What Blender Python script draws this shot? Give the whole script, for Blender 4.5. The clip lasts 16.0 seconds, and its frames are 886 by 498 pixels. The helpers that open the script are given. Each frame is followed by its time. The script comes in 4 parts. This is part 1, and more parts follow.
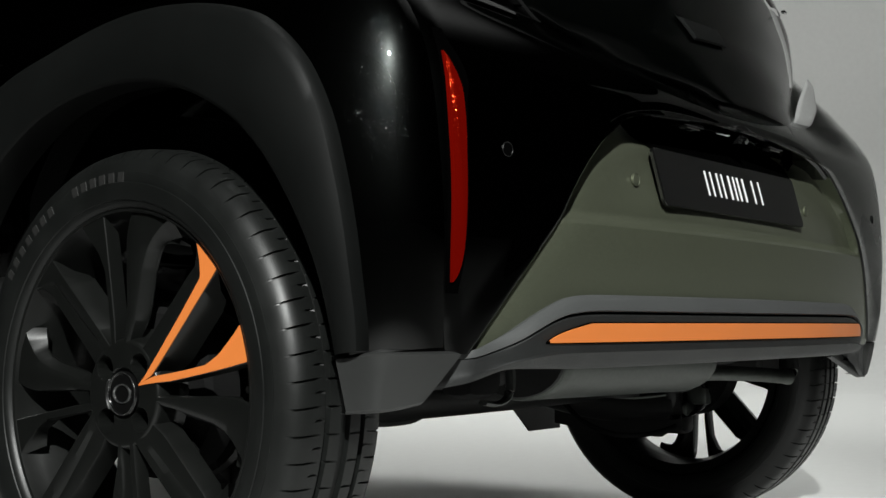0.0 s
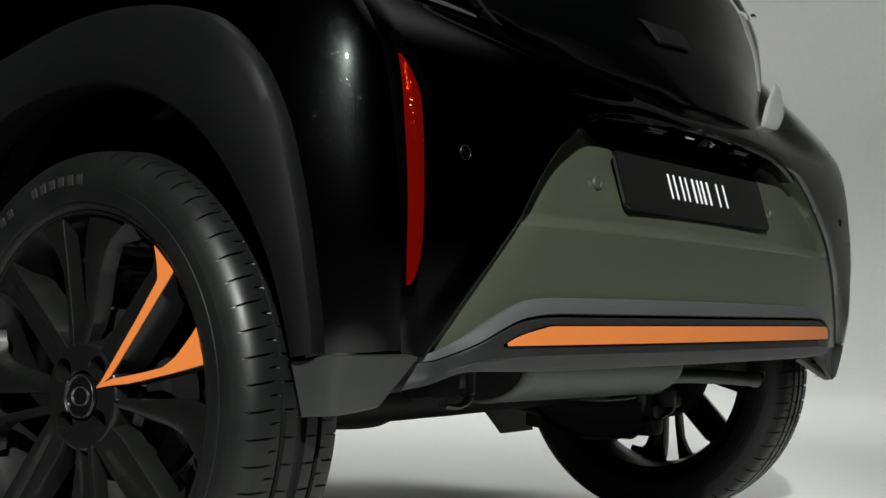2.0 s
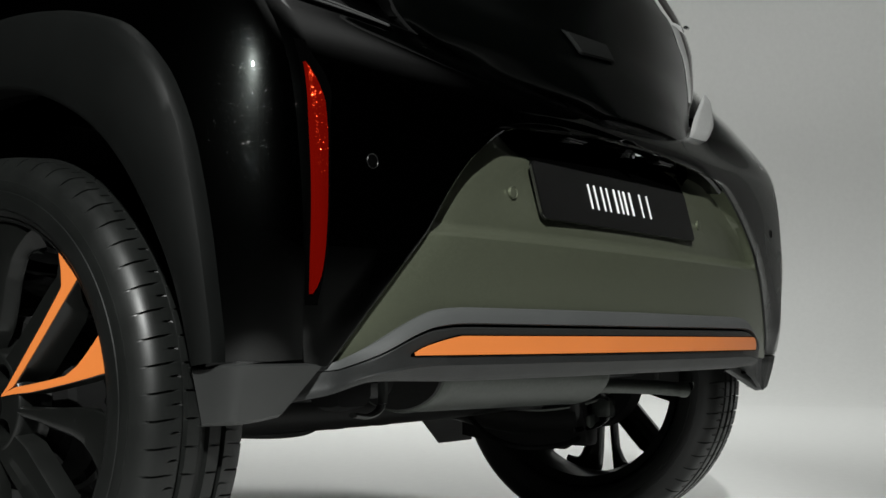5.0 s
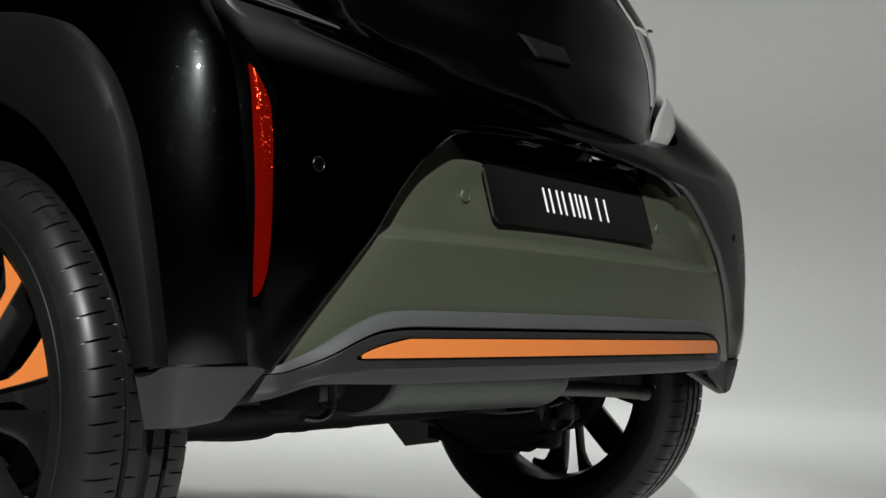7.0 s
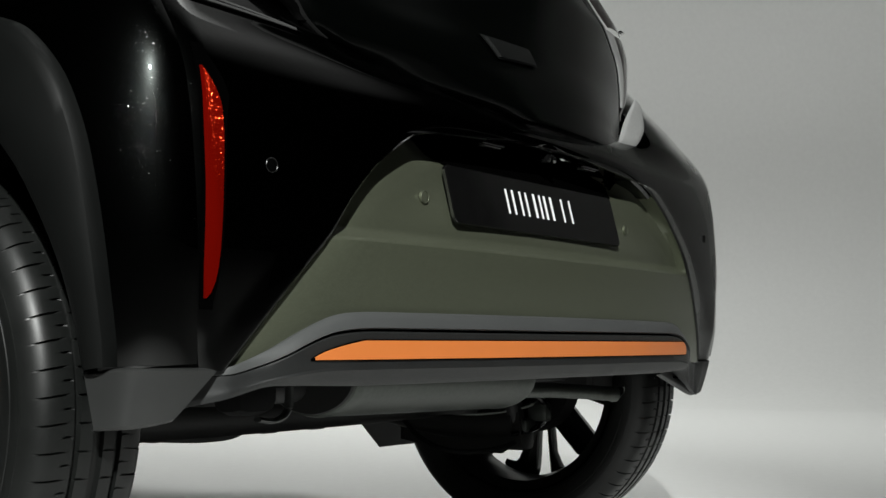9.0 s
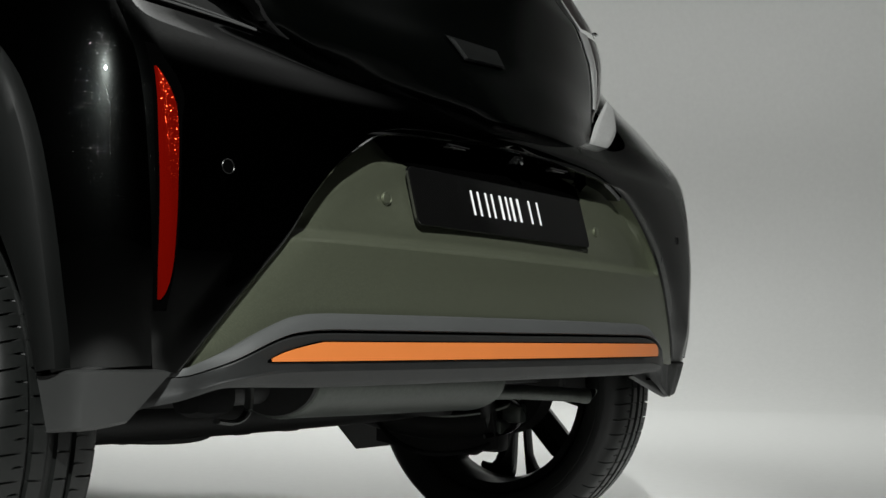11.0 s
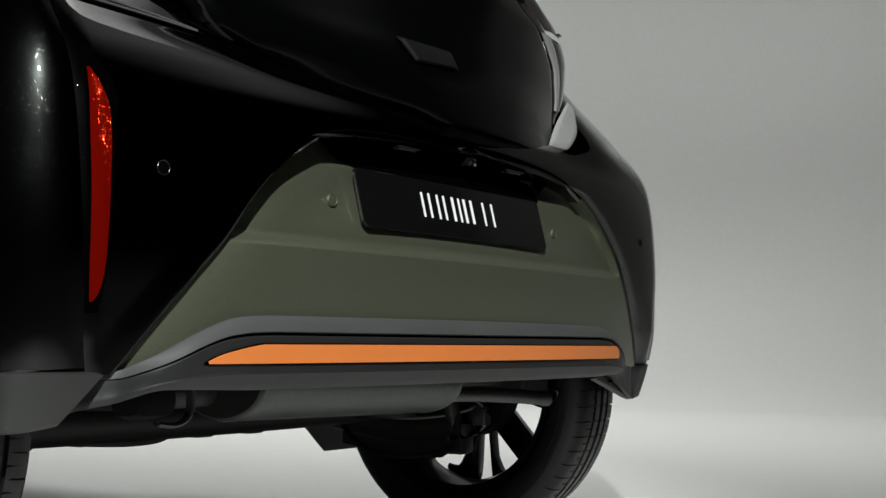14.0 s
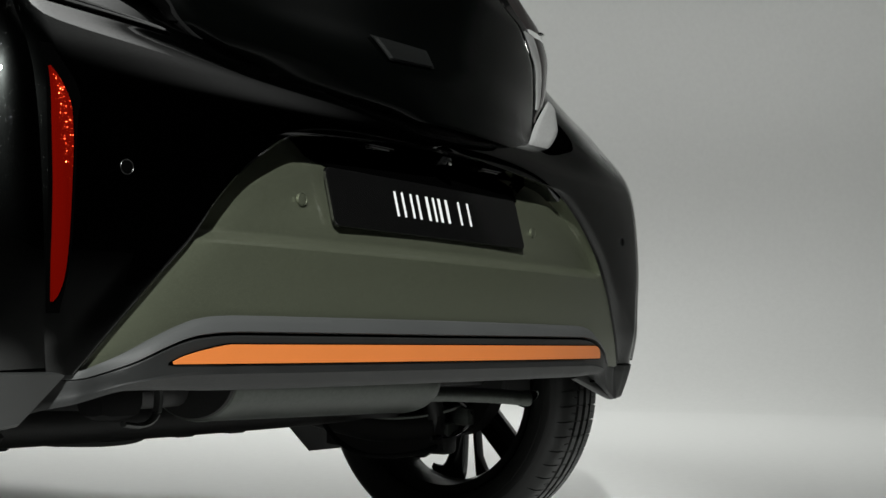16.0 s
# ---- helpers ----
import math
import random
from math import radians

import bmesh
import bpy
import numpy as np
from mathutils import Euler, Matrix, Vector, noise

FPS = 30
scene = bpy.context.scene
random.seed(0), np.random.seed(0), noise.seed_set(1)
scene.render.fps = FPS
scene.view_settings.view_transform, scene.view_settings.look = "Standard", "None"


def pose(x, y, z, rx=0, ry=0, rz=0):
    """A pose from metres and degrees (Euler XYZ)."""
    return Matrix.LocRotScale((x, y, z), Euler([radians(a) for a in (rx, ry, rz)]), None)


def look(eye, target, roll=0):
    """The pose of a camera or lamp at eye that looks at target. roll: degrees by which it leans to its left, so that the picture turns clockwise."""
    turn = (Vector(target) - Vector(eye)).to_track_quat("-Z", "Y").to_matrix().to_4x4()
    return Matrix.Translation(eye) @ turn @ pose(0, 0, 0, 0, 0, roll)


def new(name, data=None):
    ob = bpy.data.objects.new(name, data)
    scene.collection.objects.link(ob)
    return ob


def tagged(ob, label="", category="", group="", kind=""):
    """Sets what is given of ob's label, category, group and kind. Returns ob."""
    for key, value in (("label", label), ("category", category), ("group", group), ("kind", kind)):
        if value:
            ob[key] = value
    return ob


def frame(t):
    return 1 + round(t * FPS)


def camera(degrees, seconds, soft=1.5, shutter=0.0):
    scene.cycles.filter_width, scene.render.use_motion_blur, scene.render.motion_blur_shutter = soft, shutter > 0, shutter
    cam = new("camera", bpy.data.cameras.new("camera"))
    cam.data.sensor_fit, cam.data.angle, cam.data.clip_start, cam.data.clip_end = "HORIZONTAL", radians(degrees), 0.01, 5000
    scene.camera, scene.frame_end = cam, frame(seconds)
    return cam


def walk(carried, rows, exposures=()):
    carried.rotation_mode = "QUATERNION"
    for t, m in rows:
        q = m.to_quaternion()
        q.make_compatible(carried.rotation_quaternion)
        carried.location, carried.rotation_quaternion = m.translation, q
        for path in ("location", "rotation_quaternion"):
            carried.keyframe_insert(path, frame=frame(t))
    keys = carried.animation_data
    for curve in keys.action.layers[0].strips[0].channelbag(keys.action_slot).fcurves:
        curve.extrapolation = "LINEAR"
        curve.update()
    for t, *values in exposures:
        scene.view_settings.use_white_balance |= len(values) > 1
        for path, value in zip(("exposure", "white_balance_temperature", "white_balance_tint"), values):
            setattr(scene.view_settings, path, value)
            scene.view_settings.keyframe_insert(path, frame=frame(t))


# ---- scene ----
cam = camera(39.0, 16.0)
# seconds, place in metres, turn in degrees: the camera slides past the rear of the car
ROWS = [
    (0.0, -1.8701, -1.3263, 0.4101, 93.643, 0.274, -52.433),
    (0.5, -1.8673, -1.3300, 0.4101, 93.647, 0.263, -52.489),
    (1.0, -1.8626, -1.3366, 0.4107, 93.654, 0.261, -52.609),
    (1.5, -1.8564, -1.3448, 0.4113, 93.674, 0.229, -52.783),
    (2.0, -1.8486, -1.3549, 0.4115, 93.714, 0.200, -53.033),
    (2.5, -1.8409, -1.3648, 0.4119, 93.765, 0.173, -53.292),
    (3.0, -1.8321, -1.3756, 0.4119, 93.841, 0.119, -53.544),
    (3.5, -1.8244, -1.3858, 0.4114, 93.922, 0.084, -53.760),
    (4.0, -1.8159, -1.3959, 0.4108, 94.016, 0.061, -53.978),
    (6.5, -1.7779, -1.4469, 0.4131, 94.203, -0.118, -54.871),
    (7.0, -1.7704, -1.4572, 0.4127, 94.234, -0.115, -54.965),
    (7.5, -1.7631, -1.4670, 0.4127, 94.244, -0.114, -55.030),
    (8.0, -1.7550, -1.4773, 0.4132, 94.254, -0.127, -55.098),
    (8.5, -1.7476, -1.4870, 0.4136, 94.258, -0.134, -55.152),
    (9.0, -1.7398, -1.4973, 0.4138, 94.269, -0.145, -55.212),
    (11.5, -1.7019, -1.5455, 0.4140, 94.364, -0.188, -55.392),
    (12.0, -1.6935, -1.5547, 0.4145, 94.377, -0.166, -55.436),
    (12.5, -1.6856, -1.5634, 0.4144, 94.396, -0.166, -55.466),
    (13.0, -1.6772, -1.5730, 0.4142, 94.419, -0.171, -55.480),
    (13.5, -1.6692, -1.5829, 0.4147, 94.429, -0.186, -55.449),
    (14.0, -1.6609, -1.5934, 0.4152, 94.419, -0.207, -55.411),
    (14.5, -1.6522, -1.6031, 0.4159, 94.401, -0.237, -55.348),
    (15.0, -1.6430, -1.6124, 0.4164, 94.390, -0.258, -55.292),
    (15.5, -1.6345, -1.6209, 0.4167, 94.378, -0.259, -55.236),
    (16.0, -1.6265, -1.6289, 0.4168, 94.375, -0.248, -55.174),
]
walk(cam, [(t, pose(x, y, z, rx, ry, rz)) for t, x, y, z, rx, ry, rz in ROWS])

# ---- light ----
world = bpy.data.worlds.new("studio_air")
scene.world = world
world.use_nodes = True
world.node_tree.nodes["Background"].inputs[0].default_value = (0.9, 1.0, 0.95, 1)
world.node_tree.nodes["Background"].inputs[1].default_value = 0.0005
scene.view_settings.exposure = 0.0


LAMP_TINT = (0.975, 1.0, 0.970)


def area_lamp(name, eye, target, sx, sy, power, color=LAMP_TINT):
    data = bpy.data.lights.new(name, "AREA")
    data.shape, data.size, data.size_y, data.energy, data.color = "RECTANGLE", sx, sy, power, color
    ob = new(name, data)
    ob.matrix_world = look(eye, target)
    return ob


def spot_lamp(name, eye, target, power, cone, radius):
    data = bpy.data.lights.new(name, "SPOT")
    data.color = LAMP_TINT
    data.energy, data.spot_size, data.spot_blend, data.shadow_soft_size = power, radians(cone), 0.85, radius
    ob = new(name, data)
    ob.matrix_world = look(eye, target)
    return ob


def bank(name, eye, target, sx, sy, power, spread):
    ob = area_lamp(name, eye, target, sx, sy, power)
    ob.data.spread = radians(spread)
    return ob


# gridded banks that wash the far floor and the sweep behind the car
bank("floor_bank", (3.7, 3.9, 5.8), (3.7, 3.9, 0), 5.8, 9.2, 216, 78)
bank("sweep_bank", (3.4, 1.4, 4.7), (7.6, 3.4, 2.4), 5.0, 1.2, 11.5, 62)
bank("side_bank", (4.4, -0.3, 4.6), (7.6, 0.0, 2.2), 3.0, 1.5, 4.2, 66)
# a small hard lamp to the left of the camera, high up
spot_lamp("key_lamp", (-4.92, -3.98, 4.27), (-0.62, -0.34, 0.62), 3450, 23.0, 0.07)
# a weak soft box over the tail that greys the shoulders of the body
box_lamp = area_lamp("soft_box", (2.7, -1.3, 5.4), (2.7, -1.3, 0.0), 5.6, 6.4, 35)
# its cloth is brightest in the middle
box_lamp.data.use_nodes = True
_lt = box_lamp.data.node_tree
_geo, _off, _len, _fall = (_lt.nodes.new(k) for k in ("ShaderNodeNewGeometry", "ShaderNodeVectorMath", "ShaderNodeVectorMath", "ShaderNodeMapRange"))
_off.operation, _len.operation, _fall.interpolation_type = "SUBTRACT", "LENGTH", "SMOOTHSTEP"
_off.inputs[1].default_value = (0.5, 0.5, 0.0)
_fall.inputs["From Max"].default_value, _fall.inputs["To Min"].default_value, _fall.inputs["To Max"].default_value = 0.5, 1.0, 0.0
_lt.links.new(_geo.outputs["Parametric"], _off.inputs[0])
_lt.links.new(_off.outputs[0], _len.inputs[0])
_lt.links.new(_len.outputs["Value"], _fall.inputs["Value"])
_lt.links.new(_fall.outputs[0], _lt.nodes["Emission"].inputs["Strength"])

# ---- materials ----


def node_mat(name):
    m = bpy.data.materials.new(name)
    m.use_nodes = True
    return m, m.node_tree, m.node_tree.nodes["Principled BSDF"]


def surface(name, color, rough, metal=0.0, vary=0.12, grain=(40.0, 400.0), bump=0.0, bump_scale=600.0, coat=0.0, spec=0.5, rough_vary=0.08):
    """A material with stains at one scale, grain at another, and fine relief."""
    m, nt, b = node_mat(name)
    tc = nt.nodes.new("ShaderNodeTexCoord")
    big, small = nt.nodes.new("ShaderNodeTexNoise"), nt.nodes.new("ShaderNodeTexNoise")
    big.inputs["Scale"].default_value, small.inputs["Scale"].default_value = grain
    big.inputs["Detail"].default_value = 4.0
    for n in (big, small):
        nt.links.new(tc.outputs["Object"], n.inputs["Vector"])
    mix = nt.nodes.new("ShaderNodeMath")
    mix.operation = "ADD"
    nt.links.new(big.outputs[0], mix.inputs[0])
    nt.links.new(small.outputs[0], mix.inputs[1])
    span = nt.nodes.new("ShaderNodeMapRange")
    span.inputs["From Min"].default_value, span.inputs["From Max"].default_value = 0.6, 1.4
    nt.links.new(mix.outputs[0], span.inputs["Value"])
    ramp = nt.nodes.new("ShaderNodeMix")
    ramp.data_type = "RGBA"
    lo, hi = 1 - vary, 1 + vary
    ramp.inputs["A"].default_value = (*[c * lo for c in color], 1)
    ramp.inputs["B"].default_value = (*[min(1, c * hi) for c in color], 1)
    nt.links.new(span.outputs[0], ramp.inputs["Factor"])
    nt.links.new(ramp.outputs["Result"], b.inputs["Base Color"])
    rr = nt.nodes.new("ShaderNodeMapRange")
    rr.inputs["To Min"].default_value, rr.inputs["To Max"].default_value = max(0.02, rough - rough_vary), min(1, rough + rough_vary)
    nt.links.new(big.outputs[0], rr.inputs["Value"])
    nt.links.new(rr.outputs[0], b.inputs["Roughness"])
    b.inputs["Metallic"].default_value = metal
    b.inputs["Specular IOR Level"].default_value = spec
    b.inputs["Coat Weight"].default_value = coat
    b.inputs["Coat Roughness"].default_value = 0.03
    if bump:
        fine = nt.nodes.new("ShaderNodeTexNoise")
        fine.inputs["Scale"].default_value = bump_scale
        nt.links.new(tc.outputs["Object"], fine.inputs["Vector"])
        bp = nt.nodes.new("ShaderNodeBump")
        bp.inputs["Strength"].default_value, bp.inputs["Distance"].default_value = bump, 0.001
        nt.links.new(fine.outputs[0], bp.inputs["Height"])
        nt.links.new(bp.outputs[0], b.inputs["Normal"])
    return m


def flake_paint(name, color, flake, rough, metal, flake_tilt, scale=1400.0, coat=1.0, rare=4.0):
    """Car paint: a pigment with metal flakes that tilt this way and that, under a clear coat."""
    m, nt, b = node_mat(name)
    tc = nt.nodes.new("ShaderNodeTexCoord")
    cell = nt.nodes.new("ShaderNodeTexVoronoi")
    cell.inputs["Scale"].default_value = scale
    nt.links.new(tc.outputs["Object"], cell.inputs["Vector"])
    geo = nt.nodes.new("ShaderNodeNewGeometry")
    sub = nt.nodes.new("ShaderNodeVectorMath")
    sub.operation = "SUBTRACT"
    sub.inputs[1].default_value = (0.5, 0.5, 0.5)
    nt.links.new(cell.outputs["Color"], sub.inputs[0])
    mul = nt.nodes.new("ShaderNodeVectorMath")
    mul.operation = "SCALE"
    mul.inputs["Scale"].default_value = flake_tilt
    nt.links.new(sub.outputs[0], mul.inputs[0])
    add = nt.nodes.new("ShaderNodeVectorMath")
    nt.links.new(geo.outputs["Normal"], add.inputs[0])
    nt.links.new(mul.outputs[0], add.inputs[1])
    nor = nt.nodes.new("ShaderNodeVectorMath")
    nor.operation = "NORMALIZE"
    nt.links.new(add.outputs[0], nor.inputs[0])
    nt.links.new(nor.outputs[0], b.inputs["Normal"])
    sep = nt.nodes.new("ShaderNodeSeparateColor")
    nt.links.new(cell.outputs["Color"], sep.inputs[0])
    power = nt.nodes.new("ShaderNodeMath")
    power.operation = "POWER"
    power.inputs[1].default_value = rare
    nt.links.new(sep.outputs[1], power.inputs[0])
    mix = nt.nodes.new("ShaderNodeMix")
    mix.data_type = "RGBA"
    mix.inputs["A"].default_value, mix.inputs["B"].default_value = (*color, 1), (*flake, 1)
    nt.links.new(power.outputs[0], mix.inputs["Factor"])
    nt.links.new(mix.outputs["Result"], b.inputs["Base Color"])
    b.inputs["Metallic"].default_value, b.inputs["Roughness"].default_value = metal, rough
    b.inputs["Coat Weight"].default_value, b.inputs["Coat Roughness"].default_value = coat, 0.012
    nt.links.new(geo.outputs["Normal"], b.inputs["Coat Normal"])
    return m


def black_metallic(name):
    """Black lacquer: a faint smooth metallic ground, rare bright flakes in it, and a clear coat."""
    m, nt, b = node_mat(name)
    tc = nt.nodes.new("ShaderNodeTexCoord")
    cloud = nt.nodes.new("ShaderNodeTexNoise")
    cloud.inputs["Scale"].default_value = 5.0
    nt.links.new(tc.outputs["Object"], cloud.inputs["Vector"])
    rr = nt.nodes.new("ShaderNodeMapRange")
    rr.inputs["To Min"].default_value, rr.inputs["To Max"].default_value = 0.25, 0.29
    nt.links.new(cloud.outputs[0], rr.inputs["Value"])
    nt.links.new(rr.outputs[0], b.inputs["Roughness"])
    b.inputs["Base Color"].default_value = (0.0047, 0.0051, 0.0049, 1)
    b.inputs["Metallic"].default_value = 1.0
    b.inputs["Specular Tint"].default_value = (0.35, 0.38, 0.35, 1)
    b.inputs["Coat Weight"].default_value, b.inputs["Coat Roughness"].default_value = 1.0, 0.012
    b.inputs["Coat IOR"].default_value = 1.65
    cell = nt.nodes.new("ShaderNodeTexVoronoi")
    cell.inputs["Scale"].default_value = 1000.0
    nt.links.new(tc.outputs["Object"], cell.inputs["Vector"])
    geo = nt.nodes.new("ShaderNodeNewGeometry")
    tilt = nt.nodes.new("ShaderNodeVectorMath")
    tilt.operation = "MULTIPLY_ADD"
    tilt.inputs[1].default_value, tilt.inputs[2].default_value = (0.36, 0.36, 0.36), (-0.18, -0.18, -0.18)
    nt.links.new(cell.outputs["Color"], tilt.inputs[0])
    add = nt.nodes.new("ShaderNodeVectorMath")
    nt.links.new(geo.outputs["Normal"], add.inputs[0])
    nt.links.new(tilt.outputs[0], add.inputs[1])
    nor = nt.nodes.new("ShaderNodeVectorMath")
    nor.operation = "NORMALIZE"
    nt.links.new(add.outputs[0], nor.inputs[0])
    flake = nt.nodes.new("ShaderNodeBsdfAnisotropic")
    flake.inputs["Color"].default_value, flake.inputs["Roughness"].default_value = (0.034, 0.036, 0.035, 1), 0.10
    nt.links.new(nor.outputs[0], flake.inputs["Normal"])
    near = nt.nodes.new("ShaderNodeMath")
    near.operation = "LESS_THAN"
    near.inputs[1].default_value = 0.22
    nt.links.new(cell.outputs["Distance"], near.inputs[0])
    mix = nt.nodes.new("ShaderNodeMixShader")
    nt.links.new(near.outputs[0], mix.inputs[0])
    nt.links.new(b.outputs[0], mix.inputs[1])
    nt.links.new(flake.outputs[0], mix.inputs[2])
    out = nt.nodes["Material Output"]
    nt.links.new(mix.outputs[0], out.inputs["Surface"])
    return m


BLACK_PAINT = black_metallic("black_paint")
GREEN_PAINT = flake_paint("green_paint", (0.110, 0.121, 0.084), (0.220, 0.235, 0.166), 0.50, 0.72, 0.12, 2400.0, 0.45)
HATCH_GLASS = surface("hatch_glass", (0.0006, 0.0008, 0.0007), 0.19, vary=0.1, rough_vary=0.01, spec=0.17)
PLASTIC = surface("grained_plastic", (0.0115, 0.0122, 0.0122), 0.5, bump=0.25, bump_scale=1500.0, grain=(14.0, 700.0), vary=0.15)
FLAP_PLASTIC = surface("flap_plastic", (0.0185, 0.0192, 0.0187), 0.42, bump=0.25, bump_scale=1500.0, grain=(14.0, 700.0), vary=0.15, spec=0.6)
ARCH_PLASTIC = surface("arch_plastic", (0.0031, 0.0035, 0.0033), 0.50, bump=0.25, bump_scale=1500.0, grain=(9.0, 700.0), vary=0.2, spec=0.17)
TRIM_GREY = surface("grey_trim", (0.056, 0.058, 0.058), 0.5, bump=0.2, bump_scale=1500.0, grain=(10.0, 700.0), vary=0.08)
ORANGE = surface("orange_paint", (0.69, 0.197, 0.044), 0.38, grain=(8.0, 900.0), vary=0.05, bump=0.06, bump_scale=2500.0)
RUBBER = surface("tyre_rubber", (0.0058, 0.0064, 0.0060), 0.41, bump=0.10, bump_scale=1300.0, grain=(18.0, 300.0), vary=0.3, rough_vary=0.10, spec=0.38)
LETTER_RUBBER = surface("raised_rubber", (0.015, 0.015, 0.0145), 0.5, grain=(30.0, 300.0))
RIM_BLACK = surface("satin_black_rim", (0.0050, 0.0054, 0.0050), 0.31, grain=(20.0, 600.0), vary=0.2, bump=0.06, bump_scale=1800.0, spec=0.36)
CHROME = surface("chrome", (0.62, 0.63, 0.63), 0.14, metal=1.0, grain=(20.0, 300.0), vary=0.05, rough_vary=0.05)
GLOSS_BLACK = surface("gloss_black", (0.004, 0.004, 0.004), 0.08, grain=(20.0, 300.0), rough_vary=0.03)
LINER = surface("felt_liner", (0.006, 0.006, 0.006), 0.9, bump=0.6, bump_scale=500.0, grain=(20.0, 300.0), spec=0.1)
UNDER = surface("underseal", (0.005, 0.005, 0.0048), 0.6, bump=0.5, bump_scale=200.0, grain=(12.0, 180.0), vary=0.35)
SILVER = surface("satin_silver", (0.82, 0.82, 0.82), 0.30, metal=1.0, grain=(20.0, 300.0), vary=0.05)
SMOKED_RED = surface("smoked_red", (0.052, 0.046, 0.045), 0.3, grain=(20.0, 200.0), vary=0.1, coat=1.0)
STEEL = surface("dull_steel", (0.085, 0.092, 0.084), 0.42, metal=0.85, grain=(9.0, 160.0), vary=0.2, bump=0.05, bump_scale=300.0, rough_vary=0.08)
STRAP = surface("strap_steel", (0.045, 0.047, 0.045), 0.45, metal=0.3, grain=(20.0, 200.0), vary=0.15)
WHITE = surface("white_print", (0.82, 0.82, 0.82), 0.5, grain=(30.0, 300.0), vary=0.02)
# near-zero black for joints, and for shade put into recessed parts as colour
GAP_SHADE = surface("gap_shade", (0.0006, 0.0006, 0.0006), 0.9, grain=(30.0, 300.0), spec=0.0)
STUDIO = surface("studio_paint", (0.62, 0.62, 0.61), 0.55, grain=(0.5, 30.0), vary=0.035, bump=0.1, bump_scale=120.0, rough_vary=0.1)
DARK_WALL = surface("black_drape", (0.005, 0.005, 0.005), 0.95, grain=(2.0, 60.0), vary=0.3, spec=0.1)
SENSOR_RING = surface("sensor_ring", (0.006, 0.006, 0.006), 0.3, grain=(20.0, 200.0), vary=0.1)
# black for near lamp parts that mirror the dark, and for sensor faces
LAMP_BLACK = surface("lamp_black", (0.0010, 0.0010, 0.0010), 0.5, grain=(20.0, 200.0), spec=0.02)
# pale grey in place of the backdrop light that the far lamp mirrors
LAMP_SHEEN = surface("lamp_sheen", (0.36, 0.36, 0.355), 0.3, grain=(20.0, 200.0), vary=0.08, coat=1.0)
LENS_CLEAR = surface("clear_lens", (0.05, 0.05, 0.05), 0.12, grain=(20.0, 200.0), vary=0.1, coat=1.0)



def red_reflector(name):
    """Moulded red plastic backed with small prisms that catch the lamp one by one."""
    m, nt, b = node_mat(name)
    tc, cell, geo = (nt.nodes.new(k) for k in ("ShaderNodeTexCoord", "ShaderNodeTexVoronoi", "ShaderNodeNewGeometry"))
    cell.inputs["Scale"].default_value = 1000.0
    nt.links.new(tc.outputs["Object"], cell.inputs["Vector"])
    tilt, add, nor = (nt.nodes.new("ShaderNodeVectorMath") for _ in range(3))
    tilt.operation, nor.operation = "MULTIPLY_ADD", "NORMALIZE"
    tilt.inputs[1].default_value, tilt.inputs[2].default_value = (0.22, 0.22, 0.22), (-0.555, 0.20, -0.09)
    nt.links.new(cell.outputs["Color"], tilt.inputs[0])
    nt.links.new(geo.outputs["Normal"], add.inputs[0])
    nt.links.new(tilt.outputs[0], add.inputs[1])
    nt.links.new(add.outputs[0], nor.inputs[0])
    prism = nt.nodes.new("ShaderNodeBsdfAnisotropic")
    prism.inputs["Color"].default_value, prism.inputs["Roughness"].default_value = (0.60, 0.040, 0.012, 1), 0.08
    nt.links.new(nor.outputs[0], prism.inputs["Normal"])
    b.inputs["Base Color"].default_value = (0.085, 0.0014, 0.0004, 1)
    b.inputs["Roughness"].default_value, b.inputs["Specular IOR Level"].default_value = 0.45, 0.0
    mix = nt.nodes.new("ShaderNodeMixShader")
    mix.inputs[0].default_value = 0.022
    nt.links.new(b.outputs[0], mix.inputs[1])
    nt.links.new(prism.outputs[0], mix.inputs[2])
    nt.links.new(mix.outputs[0], nt.nodes["Material Output"].inputs["Surface"])
    return m


RED_LENS = red_reflector("red_reflector")

# ---- mesh helpers ----


def empty(name, parent=None, at=(0, 0, 0)):
    ob = new(name)
    ob.empty_display_size = 0.1
    ob.location = at
    ob.parent = parent
    return ob


def part(name, bm, material, parent=None, label="", smooth=True, at=None):
    bmesh.ops.recalc_face_normals(bm, faces=bm.faces)
    mesh = bpy.data.meshes.new(name)
    bm.to_mesh(mesh)
    bm.free()
    mesh.materials.append(material)
    if smooth:
        mesh.shade_smooth()
        mesh.set_sharp_from_angle(angle=radians(32))
    ob = new(name, mesh)
    if parent:
        ob.parent = parent
    if at is not None:
        ob.matrix_local = at
    if label:
        tagged(ob, label)
    return ob


def grid(fn, nu, nv, close_u=False, bm=None):
    """A sheet of quads over fn(u, v), u and v from 0 to 1."""
    bm = bm or bmesh.new()
    cols = nu if close_u else nu + 1
    vs = [[bm.verts.new(fn(i / nu, j / nv)) for j in range(nv + 1)] for i in range(cols)]
    for i in range(nu):
        a, b = vs[i], vs[(i + 1) % cols]
        for j in range(nv):
            bm.faces.new((a[j], b[j], b[j + 1], a[j + 1]))
    return bm


def thick(ob, depth, offset=-1.0):
    md = ob.modifiers.new("thickness", "SOLIDIFY")
    md.thickness, md.offset = depth, offset
    return ob


